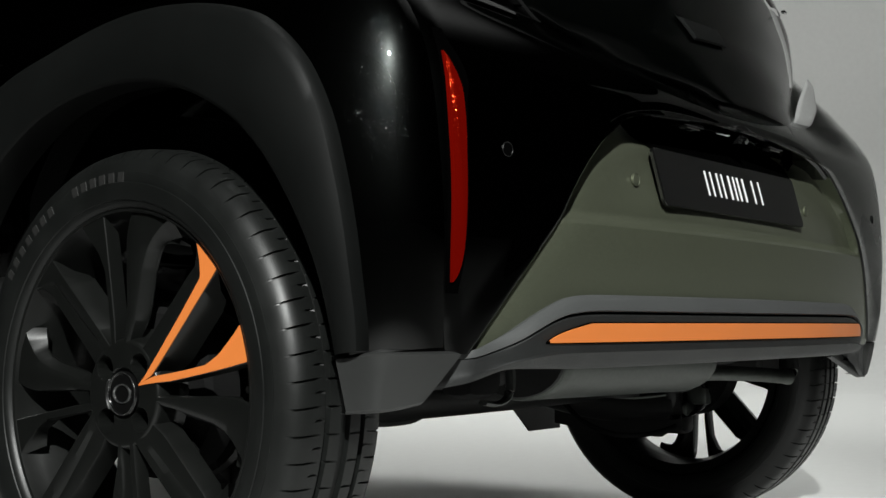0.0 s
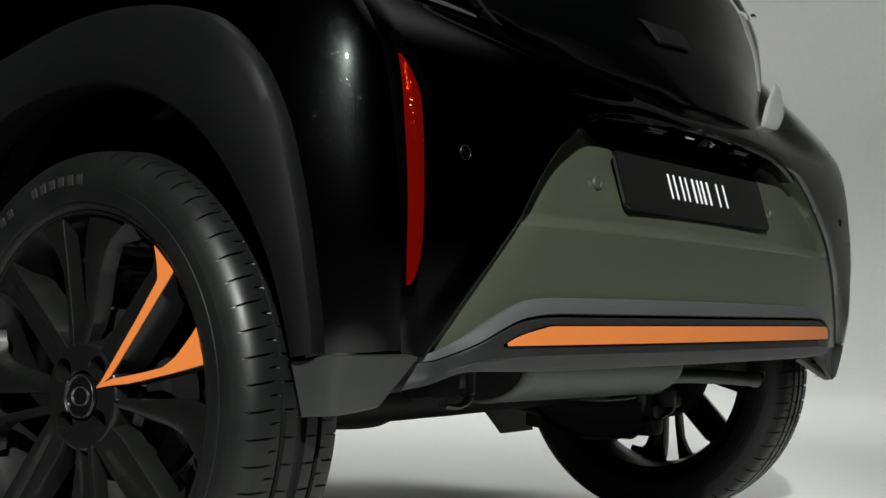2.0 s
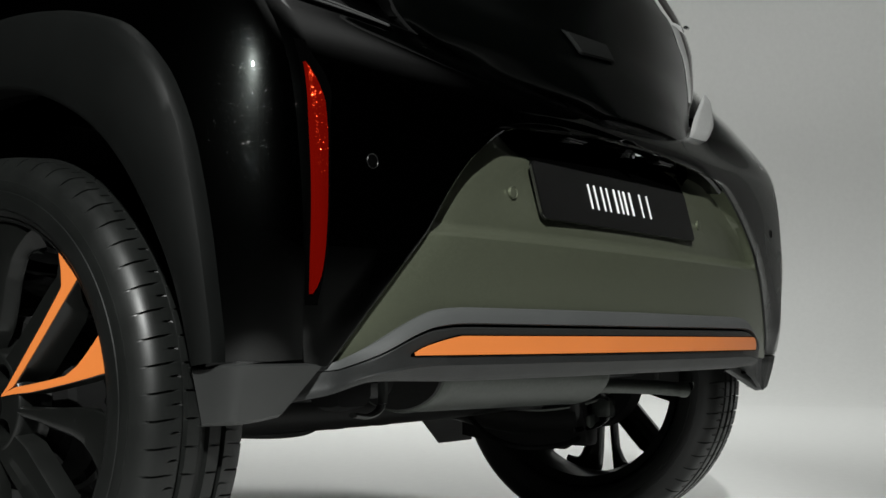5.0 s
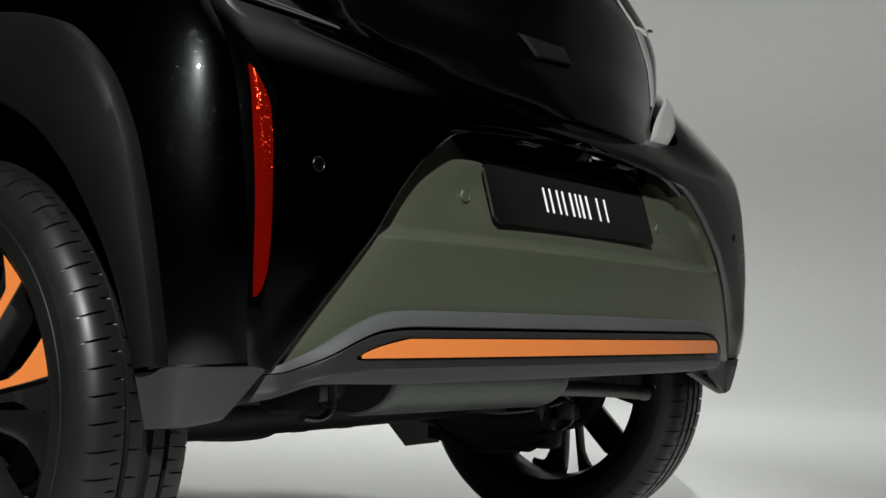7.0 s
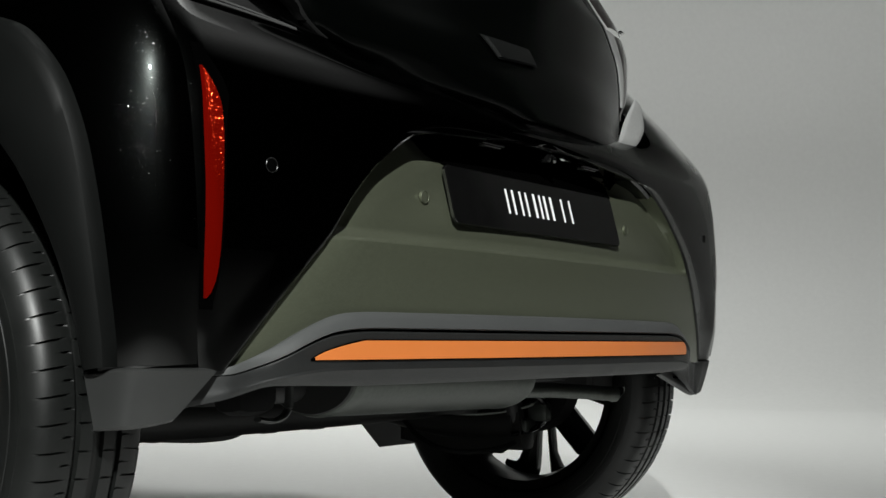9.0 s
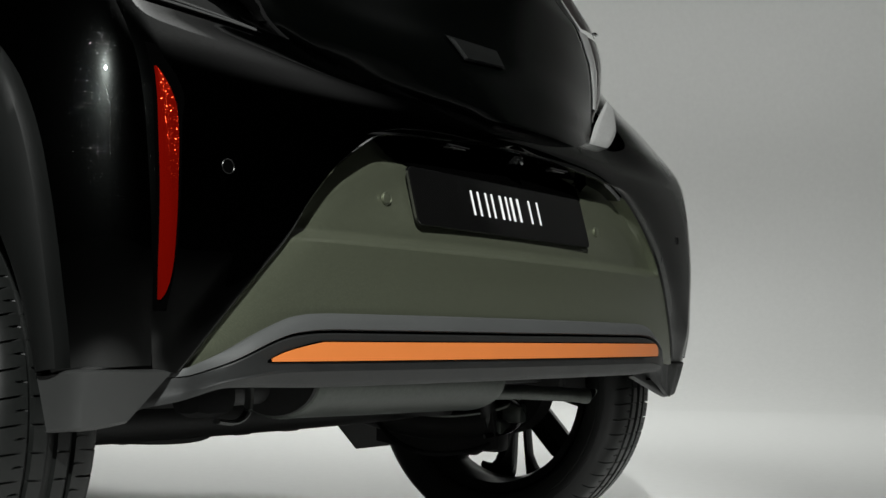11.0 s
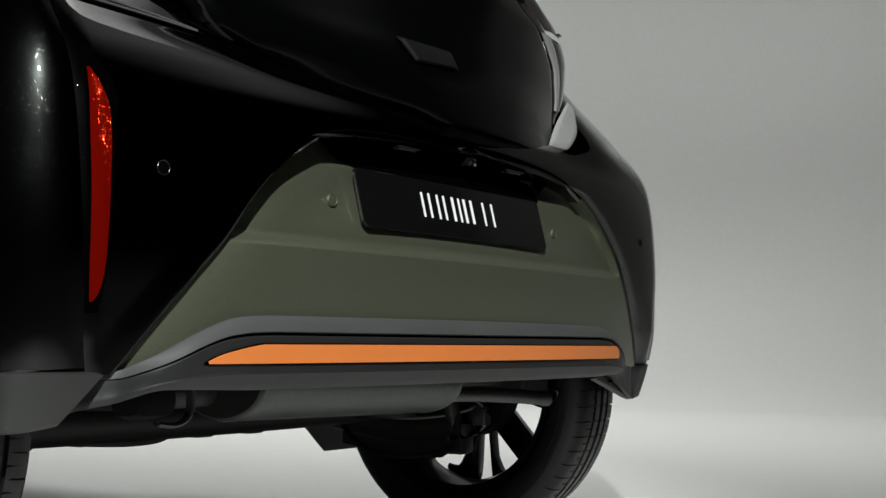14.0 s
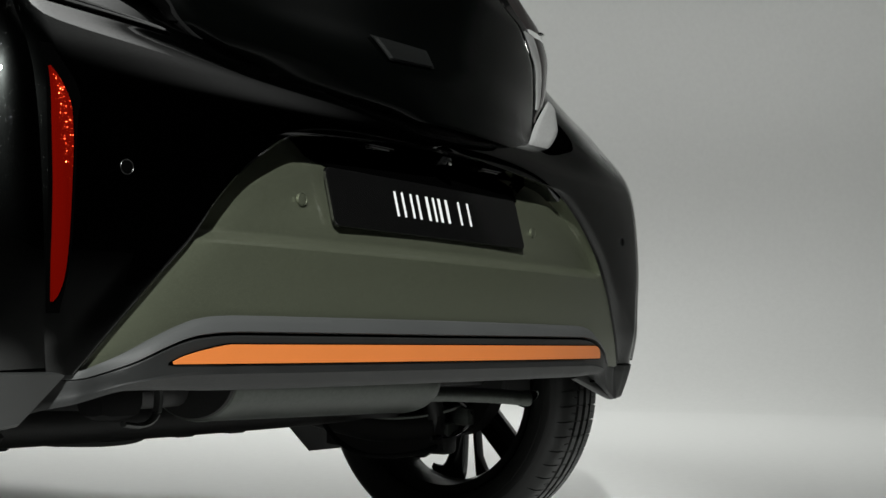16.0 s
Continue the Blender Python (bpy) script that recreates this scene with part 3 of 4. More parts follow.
def parking_sensor(x, z, material, inner):
    y = rear_y(x - (MID if abs(x) > 0.5 else 0), z) + (recess(z) + 0.002 if abs(x) < 0.5 else -0.0005)
    if x > 0.5:
        q = settle(Vector((x - MID, y, z)))
        x, y = q.x + MID, q.y
    ring = lathe([(0.004, 0.0105), (-0.0002, 0.0108), (-0.0007, 0.0114), (-0.0002, 0.0120), (0.004, 0.0122)], 28)
    bmesh.ops.rotate(ring, verts=ring.verts, cent=(0, 0, 0), matrix=Matrix.Rotation(radians(90), 3, "Z"))
    xs = abs(x) - MID * (1 if x > 0 else -1) if abs(x) > 0.5 else abs(x)
    turn = math.degrees(math.atan2(rear_y(xs + 0.008, z) - rear_y(xs - 0.008, z), 0.016))
    tilt = pose(x, y, z, 0, 0, -turn if x < 0 else turn) @ Matrix.Scale(0.78, 4)
    ob = part("parking_sensor", ring, material, bumper, at=tilt)
    disc = lathe([(0.002, 0.0104), (-0.0003, 0.0098), (-0.0008, 0.006), (-0.0009, 0.0001)], 24)
    bmesh.ops.rotate(disc, verts=disc.verts, cent=(0, 0, 0), matrix=Matrix.Rotation(radians(90), 3, "Z"))
    part("sensor_face", disc, inner, ob)


for sx in (-1, 1):
    parking_sensor((0.651 if sx > 0 else -0.639) + MID, 0.628, SENSOR_RING, LAMP_BLACK)
    parking_sensor(sx * 0.310 + (0.012 if sx > 0 else 0.0), 0.619, GREEN_PAINT, GREEN_PAINT)

# ---- number plate and its lamps ----
plate_tilt = pose(-0.0005, -0.479, 0.628, -14, 0, 0)
bm = bmesh.new()
box(bm, (0, 0, 0), (0.520, 0.006, 0.090))
upright = [e for e in bm.edges if abs(e.verts[0].co.y - e.verts[1].co.y) > 0.004]
bmesh.ops.bevel(bm, geom=upright, offset=0.010, segments=5, affect="EDGES", profile=0.5)
front = [e for e in bm.edges if e.verts[0].co.y < -0.002 and e.verts[1].co.y < -0.002 and len({f.normal.y < -0.9 for f in e.link_faces}) == 2]
bmesh.ops.bevel(bm, geom=front, offset=0.0016, segments=2, affect="EDGES", profile=0.5)
plate = part("number_plate", bm, GLOSS_BLACK, car, "black plate with plain white bars", smooth=False, at=plate_tilt)
bm = bmesh.new()
box(bm, (0, 0.0065, 0.0), (0.490, 0.010, 0.066), 0.0015)
part("plate_holder", bm, PLASTIC, plate, smooth=False)
for bx, bw in ((-0.089, 0.0045), (-0.072, 0.0045), (-0.052, 0.0045), (-0.036, 0.0045), (-0.014, 0.006), (0.002, 0.0045), (0.016, 0.006), (0.034, 0.006), (0.066, 0.0045), (0.090, 0.0045)):
    bm = bmesh.new()
    box(bm, (1.12 * bx - 0.003, -0.0032, 0.003), (bw, 0.0012, 0.040))
    part("plate_bar", bm, WHITE, plate, "white printed bar", smooth=False)


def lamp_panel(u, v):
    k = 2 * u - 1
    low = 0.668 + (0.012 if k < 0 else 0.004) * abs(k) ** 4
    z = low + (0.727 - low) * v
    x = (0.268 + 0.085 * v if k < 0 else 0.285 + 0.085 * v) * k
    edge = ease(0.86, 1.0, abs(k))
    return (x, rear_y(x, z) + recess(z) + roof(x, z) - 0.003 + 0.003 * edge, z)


# the panel is black; its near-zero colour also carries the shade under the lip
part("lamp_panel", grid(lamp_panel, 50, 8), GAP_SHADE, car, "black panel between plate and lip, the lip's shade in its colour")
for lx in (-0.14, 0.17):
    bm = bmesh.new()
    box(bm, (lx, -0.468, 0.7185), (0.062, 0.026, 0.010), 0.002)
    lamp = part("plate_lamp", bm, GLOSS_BLACK, car, "clear plate lamp in a black housing", smooth=False)
    bm = bmesh.new()
    box(bm, (lx, -0.472, 0.7125), (0.044, 0.014, 0.004), 0.0015)
    part("lamp_lens", bm, LENS_CLEAR, lamp, smooth=False)
bm = bmesh.new()
box(bm, (0.035, -0.470, 0.715), (0.026, 0.022, 0.016), 0.004)
cam_pod = part("rear_view_pod", bm, GLOSS_BLACK, car, "small black pod above the plate")
bm = lathe([(0.0, 0.006), (-0.006, 0.006), (-0.008, 0.003), (-0.008, 0.0001)], 20)
bmesh.ops.rotate(bm, verts=bm.verts, cent=(0, 0, 0), matrix=Matrix.Rotation(radians(90), 3, "Z"))
part("pod_eye", bm, CHROME, cam_pod, at=pose(0.035, -0.480, 0.713))

# ---- hatch ----
HATCH_W = curve([(0.765, 0.320), (0.78, 0.378), (0.80, 0.422), (0.825, 0.446), (0.855, 0.460), (0.925, 0.500), (1.0, 0.540), (1.06, 0.535), (1.1, 0.505), (1.4, 0.44)])
HATCH_C = curve([(0.765, -0.484), (0.80, -0.476), (0.84, -0.465), (0.876, -0.450), (0.91, -0.432), (1.05, -0.365), (1.2, -0.28), (1.4, -0.15)])
HATCH_E = curve([(0.765, -0.446), (0.795, -0.415), (0.81, -0.404), (0.855, -0.393), (0.925, -0.373), (1.0, -0.342), (1.06, -0.322), (1.1, -0.302), (1.4, -0.13)])


HATCH_W_LEFT = curve([(0.765, 0.050), (0.778, 0.150), (0.786, 0.235), (0.797, 0.300), (0.815, 0.372), (0.835, 0.440), (0.855, 0.468), (0.925, 0.500), (1.0, 0.540), (1.06, 0.535), (1.1, 0.505), (1.4, 0.44)])


def hatch_half(x, z):
    return HATCH_W(z) if x > 0 else HATCH_W_LEFT(z)


def hatch_point(x, z, out=0.0):
    k = abs(x) / hatch_half(x, z)
    return (x, HATCH_C(z) + (HATCH_E(z) - HATCH_C(z)) * k ** 2.5 - out, z)


def hatch_glass(u, v):
    k = 2 * u - 1
    z = 0.765 + 0.635 * v ** 1.4
    x = k * hatch_half(k, z)
    rim = ease(0.0, 0.03, v) * ease(0.0, 0.02, 0.5 - abs(u - 0.5))
    p = hatch_point(x, z)
    return (p[0], p[1] + 0.012 * (1 - rim), p[2])


hatch = part("hatch", grid(hatch_glass, 90, 80), HATCH_GLASS, car, "black glass tailgate")


def hatch_seal(side):
    pts = []
    for k in range(24):
        z = 0.785 + 0.50 * k / 23
        x = hatch_half(side, z) + 0.003
        pts.append((side * x, HATCH_E(z) + 0.008, z))
    return tube(pts, 0.004, 8)


for sd in (-1, 1):
    part("hatch_seal", hatch_seal(sd), LINER if sd < 0 else GLOSS_BLACK, hatch)


def release(u, v):
    # a shallow hooded pad on the glass
    x = -0.122 + 0.152 * u + 0.026 * v * (1 - u)
    z = 0.8975 + 0.004 * u - v * (0.038 - 0.005 * u)
    out = 0.006 if 0.04 < u < 0.96 and 0.05 < v < 0.95 else 0.002
    return hatch_point(x, z, out + 0.002)


part("release_pad", grid(release, 26, 22), ARCH_PLASTIC, hatch, "dark plastic release pad")


LOBE_IN = curve([(0.788, 0.366), (0.83, 0.394), (0.86, 0.420), (0.885, 0.444)])
LOBE_OUT = curve([(0.788, 0.424), (0.80, 0.442), (0.835, 0.468), (0.87, 0.466), (0.885, 0.448)])


# tail lamps beside the hatch
def tail_lamp(side):
    lamp = empty("tail_lamp", car)
    LX = curve([(0.79, 0.42), (0.85, 0.462), (0.90, 0.530), (0.97, 0.597), (1.025, 0.632), (1.08, 0.645), (1.13, 0.605), (1.25, 0.52)])
    LY = curve([(0.79, -0.410), (0.85, -0.394), (0.90, -0.376), (0.97, -0.348), (1.025, -0.328), (1.08, -0.305), (1.13, -0.29), (1.25, -0.24)])

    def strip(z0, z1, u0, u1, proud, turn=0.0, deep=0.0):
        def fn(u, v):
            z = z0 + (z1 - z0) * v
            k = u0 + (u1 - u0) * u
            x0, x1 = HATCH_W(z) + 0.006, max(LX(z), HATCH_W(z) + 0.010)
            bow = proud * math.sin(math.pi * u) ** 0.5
            # turn leans the strip towards the backdrop; 1.46 follows the camera's sight line
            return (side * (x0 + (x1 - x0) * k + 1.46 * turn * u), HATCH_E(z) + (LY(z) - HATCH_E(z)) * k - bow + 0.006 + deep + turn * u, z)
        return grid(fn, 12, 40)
    # far lamp pale, near lamp black: each side's reflection is put into its colour
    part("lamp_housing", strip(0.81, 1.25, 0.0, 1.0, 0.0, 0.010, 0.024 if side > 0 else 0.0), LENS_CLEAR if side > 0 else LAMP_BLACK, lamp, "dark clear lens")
    part("lamp_reflector", strip(0.880, 1.060, 0.02, 0.52, 0.004, 0.006, -0.002), LAMP_SHEEN if side > 0 else LAMP_BLACK, lamp, "inner strip with the bright reflection as pale grey" if side > 0 else "inner strip with the dark reflection as black")
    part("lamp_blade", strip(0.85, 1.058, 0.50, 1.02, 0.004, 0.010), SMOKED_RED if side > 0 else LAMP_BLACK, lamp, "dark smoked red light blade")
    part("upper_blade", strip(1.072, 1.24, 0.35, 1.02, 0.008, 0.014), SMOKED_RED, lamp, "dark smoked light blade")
    if side > 0:
        # chrome block added to make the bright glint on the far lamp
        bm = bmesh.new()
        box(bm, (0.600, -0.326, 1.064), (0.016, 0.008, 0.006), 0.002)
        part("lamp_glint", bm, CHROME, lamp)

    def lobe(u, v):
        # lower lobe, let into the shoulder
        z = 0.788 + 0.097 * v
        x0, x1 = LOBE_IN(z), LOBE_OUT(z)
        x = x0 + (x1 - x0) * u
        rim = min(1.0, 8 * min(u, 1 - u), 8 * min(v, 1 - v))
        return (side * x, rear_y(x, 0.79) + 0.12 * (z - 0.79) - 0.003 * rim + (0.003 if side > 0 else 0.040), z)
    def leaf(u, v):
        # the foot of the near lamp runs out in a point along the haunch
        x = 0.512 + 0.230 * u
        w = 0.021 * u ** 0.60
        z = 0.827 + 0.006 * u + w * v
        rim = min(1.0, 10 * min(v, 1 - v))
        return (side * x + MID, rear_y(x, z, NEAR_HAUNCH) - 0.0015 - 0.002 * rim, z)
    if side > 0:
        part("lamp_lobe", grid(lobe, 12, 16), LAMP_SHEEN, lamp, "glossy lobe at the foot of the lamp, paled for mirrored backdrop light")
        return
    foot = part("lamp_lobe", grid(leaf, 30, 10), LAMP_BLACK, lamp, "pointed foot of the near lamp, plain black without reflections")
    for grow in (0.30, 0.55):
        line = [Vector(leaf(0.06 + 0.94 * k / 12, 0.5 - 0.5 * grow)) + Vector((0, -0.001, 0)) for k in range(12, -1, -1)]
        line += [Vector(leaf(0.06 + 0.94 * k / 12, 0.5 + 0.5 * grow)) + Vector((0, -0.001, 0)) for k in range(13)]
        part("light_guide", tube(line, 0.0011, 6), LENS_CLEAR, foot, "thin clear light guide")


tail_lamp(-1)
tail_lamp(1)


# ---- wheels ----
def tyre_mesh():
    """Profile across the tyre, from the outer bead over the tread to the inner bead; slots are cut into the shoulders."""
    half = [(-0.072, 0.241), (-0.0775, 0.2435), (-0.082, 0.249), (-0.0824, 0.2515), (-0.0840, 0.2523), (-0.0862, 0.2590), (-0.0875, 0.2680), (-0.0876, 0.2745), (-0.0862, 0.2752), (-0.0864, 0.2800), (-0.0855, 0.290), (-0.0852, 0.2915), (-0.084, 0.2918),
            (-0.0815, 0.303), (-0.0775, 0.314), (-0.0720, 0.3215), (-0.0660, 0.3262), (-0.0590, 0.3290), (-0.0500, 0.3305), (-0.0385, 0.3316), (-0.0340, 0.3320),
            (-0.0330, 0.3260), (-0.0262, 0.3260), (-0.0250, 0.3325), (-0.0170, 0.3329), (-0.0075, 0.3332), (-0.0065, 0.3270), (-0.0, 0.3270)]
    prof = half + [(-x, r) for x, r in reversed(half[:-1])]
    n = len(prof) - 1
    cuts = (0.0, 0.18, 0.32, 0.41, 0.43, 0.57, 0.59, 0.68, 0.82)
    per, pitch = len(cuts), 124
    seg = pitch * per

    def fn(u, v):
        j = round(v * n)
        x, r = prof[j]
        i = round(u * seg) % seg
        r -= (0.006 + 0.0035 * ease(0.03, -0.03, x)) * ease(0.275, 0.32, r)
        k, step = i // per, i % per
        a = abs(x)
        if step in (4, 5):
            # long slots over the shoulder, a short one nearer the middle between them
            lo = 0.036 if k % 2 else 0.046
            hi = 0.0440 if k % 2 else 0.0745
            if lo < a < hi and r > 0.30:
                r -= 0.0050 if a < 0.07 else 0.003
            if k % 2 == 0 and 0.008 < a < 0.0251:
                r -= 0.004
        slant = 0.22 * (a - 0.05) / 0.03 if a > 0.036 else 0.0
        ang = 2 * math.pi * (k + cuts[step] + slant) / pitch
        return (x, r * math.cos(ang), r * math.sin(ang))
    return grid(fn, seg, n, True)


def rim_barrel():
    return lathe([(-0.070, 0.2430), (-0.0745, 0.2425), (-0.0755, 0.2405), (-0.074, 0.2375), (-0.066, 0.2345), (-0.050, 0.2290), (-0.020, 0.2120),
                  (0.030, 0.2100), (0.062, 0.2180), (0.070, 0.2300), (0.074, 0.2375)], 120)


# the wheel face repeats four times: a slim spoke with an edge strip, a flat arm, and a crest strip with an open slot beside it.
# each row: radius, then the edges across in degrees from straight back
SLIM = [  # crest strip (inner, outer edge), groove, bar, edge of the next window
    (0.036, 19.5, 20.5, 24.0, 30.0, 60.0), (0.050, 21.5, 26.5, 32.0, 38.0, 60.0), (0.0645, 22.6, 32.0, 37.0, 42.0, 59.0), (0.090, 29.5, 36.9, 40.5, 44.0, 57.0),
    (0.1167, 33.7, 39.9, 43.3, 46.4, 54.8), (0.150, 36.9, 42.0, 45.0, 47.6, 53.2), (0.188, 39.2, 43.8, 46.2, 48.0, 52.0),
    (0.210, 40.1, 44.6, 46.4, 48.0, 51.0), (0.224, 40.5, 48.8, 49.5, 50.2, 51.4), (0.2395, 41.0, 53.8, 54.0, 54.3, 55.0)]
FLAT = [  # window edge, two lines on the face, edge of the slot
    (0.050, -17.0, -10.0, -6.0, -3.0, 0.0), (0.0693, -9.0, -6.0, -4.0, -2.2, -1.2), (0.0966, -9.6, -6.5, -4.0, -2.2, -0.9), (0.130, -10.2, -7.0, -4.2, -1.8, -0.4),
    (0.165, -10.4, -7.2, -4.2, -1.4, 0.2), (0.190, -11.8, -8.0, -4.4, -1.4, 0.3), (0.208, -14.4, -9.6, -5.0, -1.6, 0.0),
    (0.226, -17.7, -12.0, -6.0, -2.4, -1.2), (0.2395, -21.0, -14.0, -7.0, -3.4, -2.4)]
CREST = [  # edge of the slot, three lines on the face, window edge
    (0.036, 18.0, 18.3, 18.6, 18.9, 19.3), (0.050, 15.6, 17.0, 18.5, 19.9, 21.4), (0.0693, 13.2, 14.9, 16.7, 18.5, 20.5), (0.0966, 10.9, 12.3, 13.8, 15.4, 16.9), (0.130, 10.5, 11.5, 12.6, 13.7, 14.8),
    (0.165, 10.4, 11.3, 12.2, 13.1, 13.9), (0.190, 10.4, 11.8, 13.2, 14.6, 16.0), (0.208, 10.4, 12.4, 14.4, 16.4, 18.4),
    (0.226, 10.5, 13.0, 15.5, 18.0, 20.6), (0.2395, 10.5, 13.5, 16.4, 19.3, 22.3)]
FACE_X = -0.0728
WALL = 0.036


def station(table, r):
    """The row of edges at radius r, straight lines between the rows; as points of the wheel's plane."""
    for a, b in zip(table, table[1:]):
        if r <= b[0]:
            break
    t = min(1.0, max(0.0, (r - a[0]) / (b[0] - a[0])))

    def at(row, k):
        return row[0] * np.array((math.cos(radians(row[k])), math.sin(radians(row[k]))))
    return [at(a, k) * (1 - t) + at(b, k) * t for k in range(1, 6)]


def inward(p, r):
    return p * (r / max(1e-6, np.hypot(*p)))


def spoke_mesh(table, depths, deep_end, draft=0.0, bevel=0.009, wall=WALL):
    """A spoke from the wall of one window over its crests to the wall of the next; a broad bevel falls off its lower edge.
    depths(r): how far each edge lies behind the face."""
    def fn(u, v):
        r = 0.066 + (0.2395 - 0.066) * u
        ps, ds = station(table, r), depths(r)
        over = max(0.0, r - deep_end)
        low, mid = min(r, deep_end + 0.2 * over), min(r, deep_end + 0.45 * over)
        lead, trail = ps[0] - ps[1], ps[4] - ps[3]
        lead, trail = lead / np.hypot(*lead), trail / np.hypot(*trail)
        bev = bevel * ease(0.066, 0.11, r)
        first, last = inward(ps[0], low), inward(ps[4], low)
        line = [(first + (bev + draft - 0.003) * lead, wall), (first + (bev + draft) * lead, wall - 0.002), (inward(ps[0], mid) + bev * lead, ds[0] + 0.0190),
                (ps[0] + 0.0006 * lead, ds[0] + 0.0010), (ps[0] - 0.0007 * lead, ds[0]),
                (ps[1], ds[1]), (ps[2], ds[2]), (ps[3], ds[3]),
                (ps[4] - 0.0010 * trail, ds[4]), (ps[4] + 0.0010 * trail, ds[4] + 0.0035), (last + (draft + 0.0005) * trail, wall - 0.002), (last + (draft - 0.0035) * trail, wall)]
        p, d = line[round(v * 11)]
        return (FACE_X + d, -p[0], p[1])
    return grid(fn, 54, 11)


def slim_depths(r):
    g = 0.0045 * ease(0.055, 0.10, r) * (1 - ease(0.205, 0.224, r))
    return (0.0, 0.0, g, 0.6 * g + 0.001, 1.1 * g + 0.001)


def flat_depths(r):
    d = 0.0035 * ease(0.066, 0.10, r)
    return (d + 0.002, d, d, d, d + 0.001)


def level(r):
    return (0.0,) * 5


def crest_skin(table, lo, hi):
    """A thin painted skin on a crest strip."""
    def fn(u, v):
        r = 0.0362 + (0.2385 - 0.0362) * u
        ps = station(table, r)
        w = min(1.0, max(0.0, (v - 0.1) / 0.8))
        p = ps[lo] + (ps[hi] - ps[lo]) * (0.02 + 0.96 * w)
        return (FACE_X - (0.0012 if 0.05 < v < 0.95 else -0.0004), -p[0], p[1])
    return grid(fn, 54, 10)


MESHES = {}


def cached(name, make, material, parent, at=None, label=""):
    if name not in MESHES:
        MESHES[name] = part(name, make(), material, parent, label)
        ob = MESHES[name]
    else:
        ob = new(name, MESHES[name].data)
        ob.parent = parent
        if label:
            tagged(ob, label)
    ob.matrix_local = at if at is not None else Matrix()
    return ob


def hub_mesh():
    """The hub with four round wells for the wheel nuts."""
    radii = [0.0005 + 0.084 * k / 42 for k in range(43)]
    skirt = curve([(0.0, -0.060), (0.031, -0.060), (0.033, -0.0727), (0.066, -0.0727), (0.0695, -0.0715), (0.0725, -0.062), (0.0745, -0.045), (0.0845, -0.034)])

    def fn(u, v):
        r = radii[round(v * 42)]
        a = 2 * math.pi * u
        y, z = r * math.cos(a), r * math.sin(a)
        x = skirt(r)
        for k in range(4):
            b = radians(132 + 90 * k)
            d = math.hypot(y - 0.0485 * math.cos(b), z - 0.0485 * math.sin(b))
            x += (-0.034 - x) * (1 - ease(0.0140, 0.0158, d)) if d < 0.0158 else 0.0
        return (x, y, z)
    return grid(fn, 200, 42, True)


def cap_mesh():
    return lathe([(-0.058, 0.0300), (-0.0725, 0.0298), (-0.0745, 0.0285), (-0.0742, 0.0262), (-0.0730, 0.0252), (-0.0730, 0.0005)], 48)


def ring_mesh(r0, r1, squash=1.0):
    bm = lathe([(-0.0728, r0), (-0.0750, r0 + 0.2 * (r1 - r0)), (-0.0750, r0 + 0.8 * (r1 - r0)), (-0.0728, r1)], 48)
    bmesh.ops.scale(bm, vec=(1, 1, squash), verts=bm.verts)
    return bm


def lug_mesh():
    bm = lathe([(-0.026, 0.0108), (-0.036, 0.0104), (-0.040, 0.0095), (-0.040, 0.0085), (-0.052, 0.0080), (-0.054, 0.0066), (-0.0545, 0.0003)], 24)
    return bm


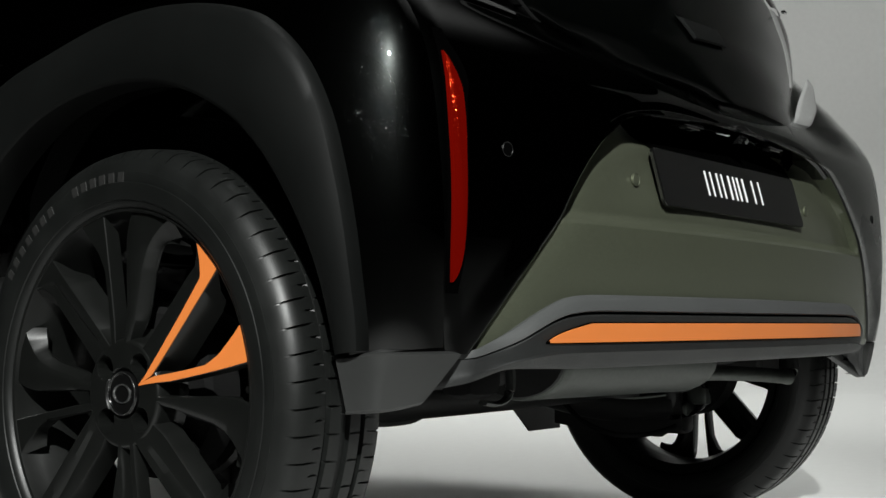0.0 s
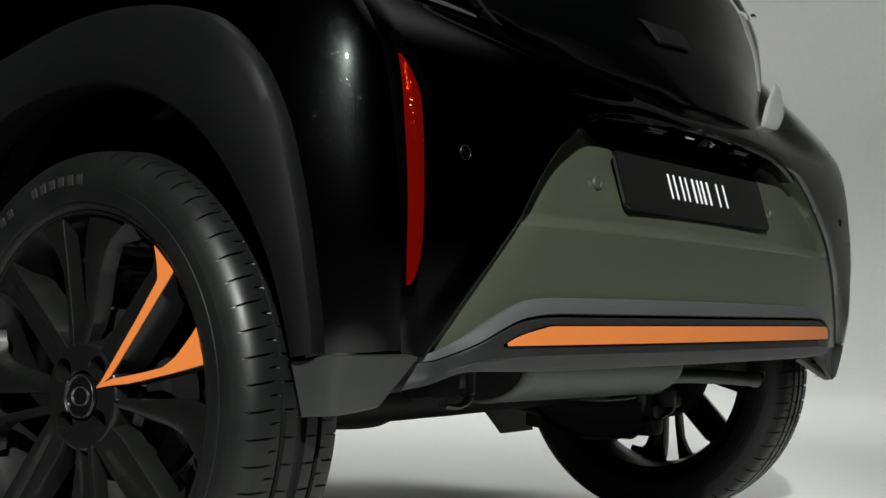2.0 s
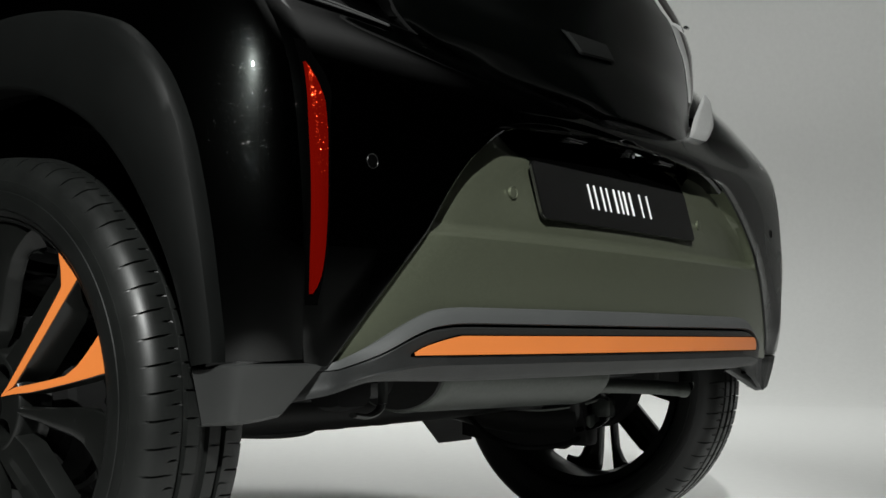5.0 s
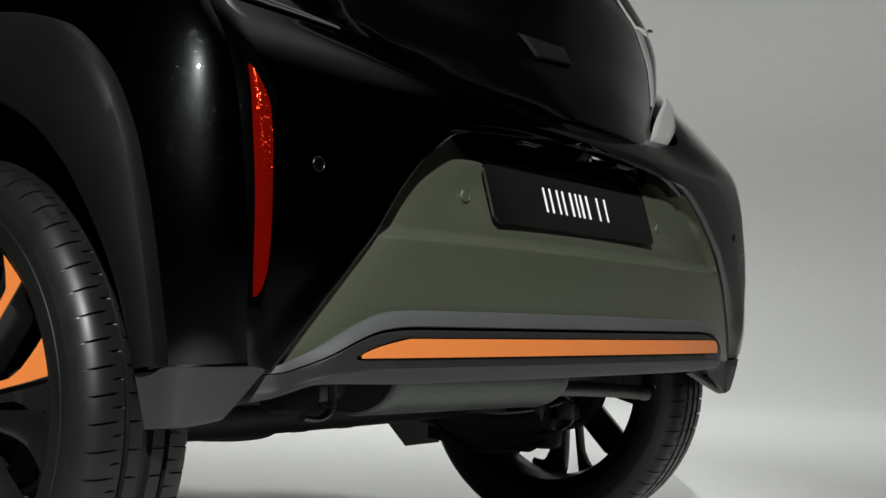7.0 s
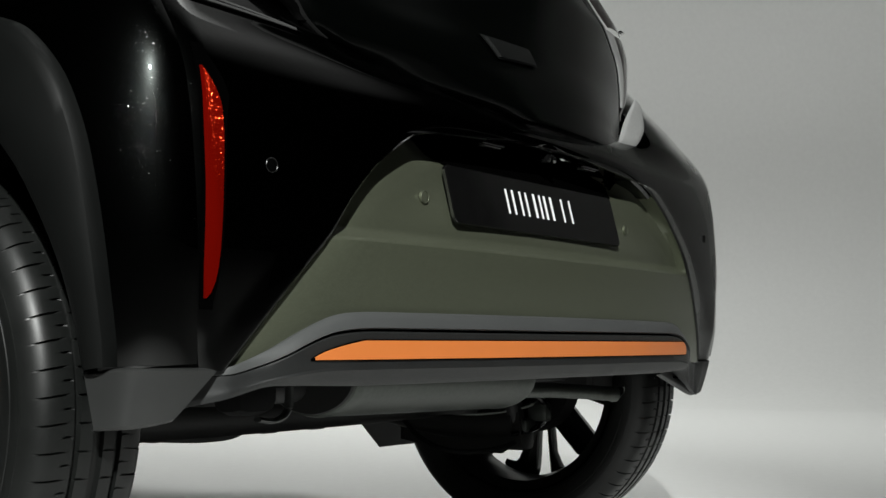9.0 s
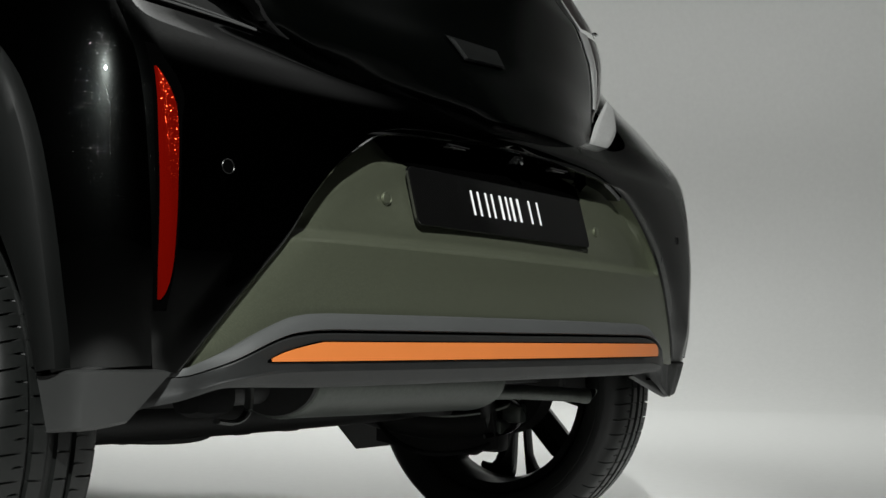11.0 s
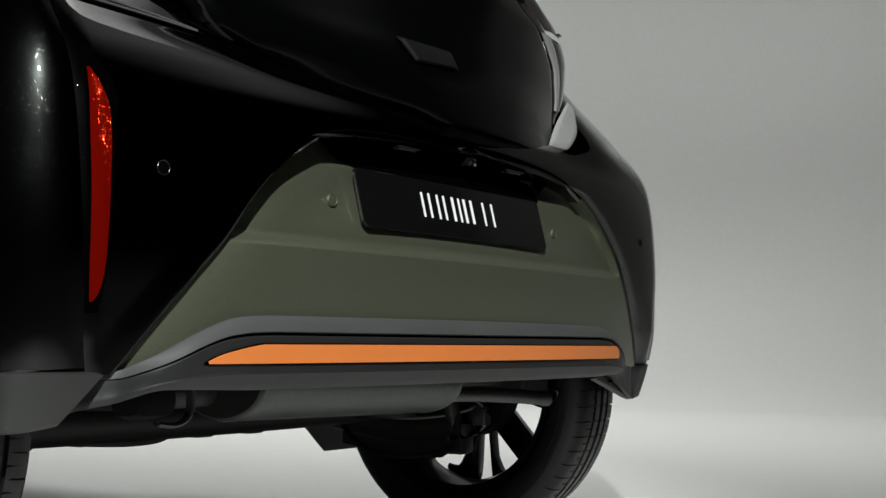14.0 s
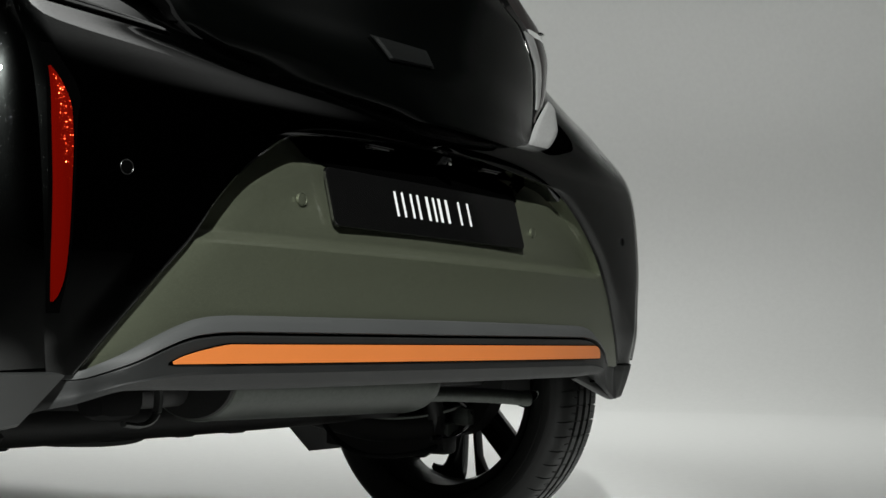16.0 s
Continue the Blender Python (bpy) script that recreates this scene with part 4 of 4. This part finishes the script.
def wheel(x, y, spin, accent):
    hub = empty("wheel", car)
    hub.matrix_local = pose(x, y, HUB_Z) @ Matrix.Diagonal((-1 if x > 0 else 1, 1, 1, 1)) @ Matrix.Rotation(radians(spin), 4, "X")
    cached("tyre", tyre_mesh, RUBBER, hub, label="worn-in black rubber tyre with slotted tread")
    cached("rim", rim_barrel, RIM_BLACK, hub)
    cached("hub_face", hub_mesh, RIM_BLACK, hub)
    cached("hub_cap", cap_mesh, GLOSS_BLACK, hub, label="black cap with a plain bright ring")
    cached("cap_ring", lambda: ring_mesh(0.0266, 0.0284), SILVER, hub)
    cached("cap_oval", lambda: ring_mesh(0.0152, 0.0176, 0.72), SILVER, hub)
    for k in range(4):
        m = Matrix.Rotation(radians(-90 * k), 4, "X")
        cached("spoke", lambda: spoke_mesh(SLIM, slim_depths, 0.185, 0.006), RIM_BLACK, hub, m)
        cached("flat_arm", lambda: spoke_mesh(FLAT, flat_depths, 0.20, wall=0.024), RIM_BLACK, hub, m)
        cached("crest_arm", lambda: spoke_mesh(CREST, level, 0.197, 0.0, 0.003, 0.022), RIM_BLACK, hub, m)
        a = radians(132 + 90 * k)
        cached("lug_nut", lug_mesh, GLOSS_BLACK, hub, pose(0, 0.0485 * math.cos(a), 0.0485 * math.sin(a)))
    if accent:
        cached("spoke_accent", lambda: crest_skin(SLIM, 0, 1), ORANGE, hub, label="orange spoke accent")
        cached("crest_accent", lambda: crest_skin(CREST, 0, 4), ORANGE, hub, label="orange spoke accent")
    bm = tube([(-0.030, -0.219, 0.010), (-0.056, -0.216, 0.010)], lambda t: 0.0045, 10)
    part("valve", bm, CHROME, hub)
    # lettering on the side wall as plain raised bars
    if accent:
        for start, count, step in ((88.0, 6, 4.0), (120.0, 7, 4.2)):
            for k in range(count):
                bm = bmesh.new()
                box(bm, (-0.0866, 0.0, 0.2805), (0.0016, 0.0115, 0.0145), 0.0004)
                part("sidewall_bar", bm, LETTER_RUBBER, hub, smooth=False, at=Matrix.Rotation(radians(-(start + k * step - 90)), 4, "X"))
    # brake behind the spokes
    drum = lathe([(0.030, 0.02), (0.030, 0.112), (-0.018, 0.114), (-0.026, 0.106), (-0.028, 0.075), (-0.034, 0.060), (-0.034, 0.001)], 48)
    part("brake_drum", drum, LINER, hub)
    return hub


wheel(-0.757, 0.0, 0.0, True)
wheel(0.718, -0.037, 5.0, False)


# wheel housings
def housing(side):
    def fn(u, v):
        a = radians(4 + 176 * u)
        r = 0.372 + 0.004 * math.sin(40 * u)
        return (side * (0.80 - 0.30 * v), -r * math.cos(a), HUB_Z + r * math.sin(a))
    bm = grid(fn, 60, 6)

    def back(u, v):
        a = radians(4 + 176 * u)
        r = 0.372 * v
        return (side * 0.50, -r * math.cos(a), HUB_Z + 0.03 + r * math.sin(a))
    return grid(back, 60, 4, bm=bm)


sym("wheel_liner", housing, LINER, car, "black felt wheel housing")


# ---- underneath ----
bm = bmesh.new()
box(bm, (0.0, -0.06, 0.415), (1.20, 0.72, 0.03), 0.008)
part("boot_floor", bm, UNDER, car, "black sealed floor pan", smooth=False)
bm = bmesh.new()
box(bm, (-0.03, 1.12, 0.346), (0.92, 1.66, 0.200), 0.02)
for k in range(6):
    box(bm, (-0.40 + 0.15 * k, 0.31, 0.240), (0.05, 0.06, 0.03), 0.006)
part("floor_pan", bm, UNDER, car, "black underbody tray", smooth=False)
bm = bmesh.new()
box(bm, (0.0, -0.40, 0.42), (1.10, 0.05, 0.10), 0.01)
part("bumper_beam", bm, UNDER, car, smooth=False)
# filler boxes added to block the bright backdrop above the tail pipe
bm = bmesh.new()
box(bm, (0.50, -0.19, 0.378), (0.30, 0.12, 0.084), 0.012)
box(bm, (0.555, -0.215, 0.355), (0.10, 0.17, 0.100), 0.010)
part("gap_filler", bm, UNDER, car, "black block added to close the gap above the tail pipe", smooth=False)


def muffler_mesh():
    prof = [(-0.318, 0.001), (-0.318, 0.72), (-0.322, 0.86), (-0.318, 0.97), (-0.306, 1.0), (-0.296, 0.985), (-0.15, 0.985), (0.10, 0.985), (0.196, 0.985), (0.206, 1.0), (0.216, 0.985), (0.232, 0.80), (0.236, 0.001)]
    bm = lathe(prof, 40)
    bmesh.ops.scale(bm, vec=(1, 0.088, 0.060), verts=bm.verts)
    bmesh.ops.rotate(bm, verts=bm.verts, cent=(0, 0, 0), matrix=Matrix.Rotation(radians(2.0), 3, "Z") @ Matrix.Rotation(radians(1.0), 3, "Y"))
    bmesh.ops.translate(bm, verts=bm.verts, vec=(0.0, -0.262, 0.356))
    return bm


exhaust = part("muffler", muffler_mesh(), STEEL, car, "dull grey steel silencer")
bm = lathe([(-0.3235, 0.001), (-0.3235, 0.90), (-0.3205, 0.93)], 40)
bmesh.ops.scale(bm, vec=(1, 0.088, 0.060), verts=bm.verts)
part("muffler_end", bm, UNDER, exhaust, "black end plate", at=pose(0.0, -0.262, 0.356, 0, 1, 2))
def cut_pipe(points, radius, sides):
    """A pipe whose last ring is cut off on the slant, facing the rear."""
    bm = tube(points, radius, sides, caps=False)
    way = (Vector(points[-1]) - Vector(points[-2])).normalized()
    face = Vector((0.06, -1.0, -0.42)).normalized()
    bm.verts.ensure_lookup_table()
    for vert in bm.verts[-sides:]:
        vert.co -= way * ((vert.co - Vector(points[-1])).dot(face) / way.dot(face))
    return bm


PIPE = [(0.205, -0.296, 0.327), (0.301, -0.310, 0.325), (0.362, -0.325, 0.322), (0.408, -0.345, 0.319), (0.438, -0.362, 0.316), (0.468, -0.376, 0.3142)]
part("tail_pipe", cut_pipe(PIPE, lambda t: 0.0138 + 0.002 * ease(0.85, 1.0, t), 24), STEEL, exhaust, "grey steel tail pipe")
part("pipe_inside", cut_pipe(PIPE[1:], lambda t: 0.0124 + 0.002 * ease(0.85, 1.0, t), 24), GAP_SHADE, exhaust)
part("inlet_pipe", tube([(-0.29, -0.25, 0.35), (-0.38, -0.22, 0.345), (-0.42, -0.10, 0.34), (-0.36, 0.20, 0.33), (-0.10, 0.5, 0.27)], 0.024, 14), UNDER, exhaust)
# hanger strap with its rubber
bm = tube([(-0.476, -0.362, 0.392), (-0.470, -0.364, 0.350), (-0.472, -0.364, 0.326), (-0.480, -0.362, 0.314), (-0.496, -0.358, 0.309), (-0.520, -0.354, 0.312)], 0.0085, 8, flat=0.45)
hanger = part("exhaust_hanger", bm, STRAP, car, "grey steel strap with black rubber")
bm = bmesh.new()
box(bm, (-0.535, -0.345, 0.346), (0.078, 0.06, 0.056), 0.020)
part("hanger_rubber", bm, LINER, hanger)
# rear axle
axle = empty("rear_axle", car)
part("axle_beam", tube([(-0.60, 0.06, 0.30), (-0.45, 0.10, 0.285), (0.0, 0.12, 0.28), (0.45, 0.10, 0.285), (0.60, 0.06, 0.30)], 0.045, 16, flat=0.8), UNDER, axle)
for sd in (-1, 1):
    part("trailing_arm", tube([(sd * 0.655, -0.04, 0.240), (sd * 0.640, 0.06, 0.236), (sd * 0.610, 0.16, 0.244), (sd * 0.56, 0.30, 0.275), (sd * 0.54, 0.48, 0.30)], lambda t: 0.046 - 0.014 * t, 12), UNDER, axle)
    part("damper", tube([(sd * 0.645, -0.045, 0.205), (sd * 0.60, -0.02, 0.40)], lambda t: 0.020 if t < 0.6 else 0.026, 14), UNDER, axle)
    bm = bmesh.new()
    box(bm, (sd * 0.650, -0.03, 0.205), (0.05, 0.08, 0.055), 0.012)
    part("damper_mount", bm, UNDER, axle)
    bm = lathe([(0.0, 0.001), (0.0, 0.075), (-0.012, 0.082), (-0.02, 0.075), (-0.02, 0.001)], 32)
    bmesh.ops.rotate(bm, verts=bm.verts, cent=(0, 0, 0), matrix=Matrix.Rotation(radians(90), 3, "Y"))
    part("spring_seat", bm, UNDER, axle, at=pose(sd * 0.50, 0.06, 0.262))
    coil = []
    for k in range(56):
        a = 2 * math.pi * k / 14
        coil.append((sd * 0.50 + 0.058 * math.cos(a), 0.06 + 0.058 * math.sin(a), 0.268 + 0.034 * k / 14))
    # near spring and brake plate are dark underseal, for the shade behind the spokes
    part("coil_spring", tube(coil, 0.0065, 8), STEEL if sd > 0 else UNDER, axle)
    bm = lathe([(sd * 0.690, 0.001), (sd * 0.690, 0.095), (sd * 0.694, 0.116), (sd * 0.708, 0.122), (sd * 0.712, 0.116)], 48)
    part("backing_plate", bm, STEEL if sd > 0 else UNDER, axle, "dull dark brake plate", at=pose(0, 0, HUB_Z))
part("brake_hose", tube([(0.455, 0.14, 0.258), (0.440, 0.08, 0.215), (0.430, 0.0, 0.190), (0.52, -0.03, 0.183), (0.62, -0.05, 0.196), (0.67, -0.06, 0.235)], 0.0055, 8), LINER, axle)
part("hand_brake_cable", tube([(-0.52, 0.117, 0.292), (-0.427, 0.117, 0.277), (-0.365, 0.117, 0.266), (-0.254, 0.117, 0.251), (-0.133, 0.117, 0.244), (-0.062, 0.117, 0.252), (-0.03, 0.117, 0.285)], 0.008, 8), UNDER, axle)
# brake line, bump stop and a bracket beside the far wheel
part("brake_line", tube([(0.30, 0.115, 0.325), (0.42, 0.10, 0.300), (0.52, 0.05, 0.262), (0.60, -0.02, 0.262), (0.665, -0.085, 0.285), (0.690, -0.110, 0.330)], 0.0045, 8), STEEL, axle)
part("sensor_lead", tube([(0.48, 0.02, 0.345), (0.56, -0.04, 0.310), (0.63, -0.09, 0.300), (0.672, -0.105, 0.262), (0.66, -0.080, 0.226), (0.60, -0.050, 0.214)], 0.0055, 8), GLOSS_BLACK, axle)
bm = lathe([(-0.04, 0.004), (-0.04, 0.024), (-0.02, 0.030), (0.0, 0.022), (0.02, 0.030), (0.045, 0.026), (0.045, 0.001)], 20)
bmesh.ops.rotate(bm, verts=bm.verts, cent=(0, 0, 0), matrix=Matrix.Rotation(radians(90), 3, "Y"))
part("bump_stop", bm, GLOSS_BLACK, axle, at=pose(0.40, 0.05, 0.330))
bm = bmesh.new()
box(bm, (0.668, -0.085, 0.262), (0.030, 0.050, 0.042), 0.008)
box(bm, (0.650, -0.060, 0.232), (0.045, 0.030, 0.030), 0.006)
part("brake_bracket", bm, STEEL, axle, "dull steel bracket")
# plate added beside the far wheel to block bright gaps past the axle
bm = bmesh.new()
outline = ((0.26, 0.260), (-0.060, 0.262), (-0.069, 0.188), (-0.035, 0.183), (-0.013, 0.170), (0.038, 0.171), (0.122, 0.169), (0.26, 0.190))
rings = [[bm.verts.new((x, y, z)) for y, z in outline] for x in (0.618, 0.630)]
bm.faces.new(rings[0])
bm.faces.new(rings[1][::-1])
for k in range(8):
    bm.faces.new((rings[0][k - 1], rings[1][k - 1], rings[1][k], rings[0][k]))
bmesh.ops.recalc_face_normals(bm, faces=bm.faces)
part("gap_plate", bm, UNDER, axle, "black plate added to close gaps beside the far wheel", smooth=False)
# stone guards ahead of the rear wheels
for sd in (-1, 1):
    bm = bmesh.new()
    vs = [bm.verts.new((sd * x, y, z)) for y in (0.398, 0.404) for x, z in ((0.60, 0.262), (0.640, 0.226), (0.722, 0.157), (0.86, 0.157), (0.86, 0.262))]
    bm.faces.new(vs[:5])
    bm.faces.new(vs[5:][::-1])
    for k in range(5):
        bm.faces.new((vs[k], vs[(k + 1) % 5], vs[5 + (k + 1) % 5], vs[5 + k]))
    part("stone_guard", bm, UNDER, car, "black rubber guard", smooth=False)


# sills, roof and front end close the car
def cabin(u, v):
    a = 2 * math.pi * u
    y = -0.05 + 2.9 * v
    w = 0.80 * (1 - 0.10 * v ** 3)
    top = 1.42 - 0.62 * ease(0.45, 1.0, v)
    z0 = 0.36
    c, s_ = math.cos(a), math.sin(a)
    e = 0.45
    return (w * math.copysign(abs(c) ** e, c), y, z0 + (top - z0) * (0.5 + 0.5 * math.copysign(abs(s_) ** e, s_)))


bm = grid(cabin, 48, 30, True)
part("cabin_shell", bm, BLACK_PAINT, car, "gloss black body shell")
for sx in (-0.755, 0.755):
    wheel(sx, 2.43, 35.0, False)
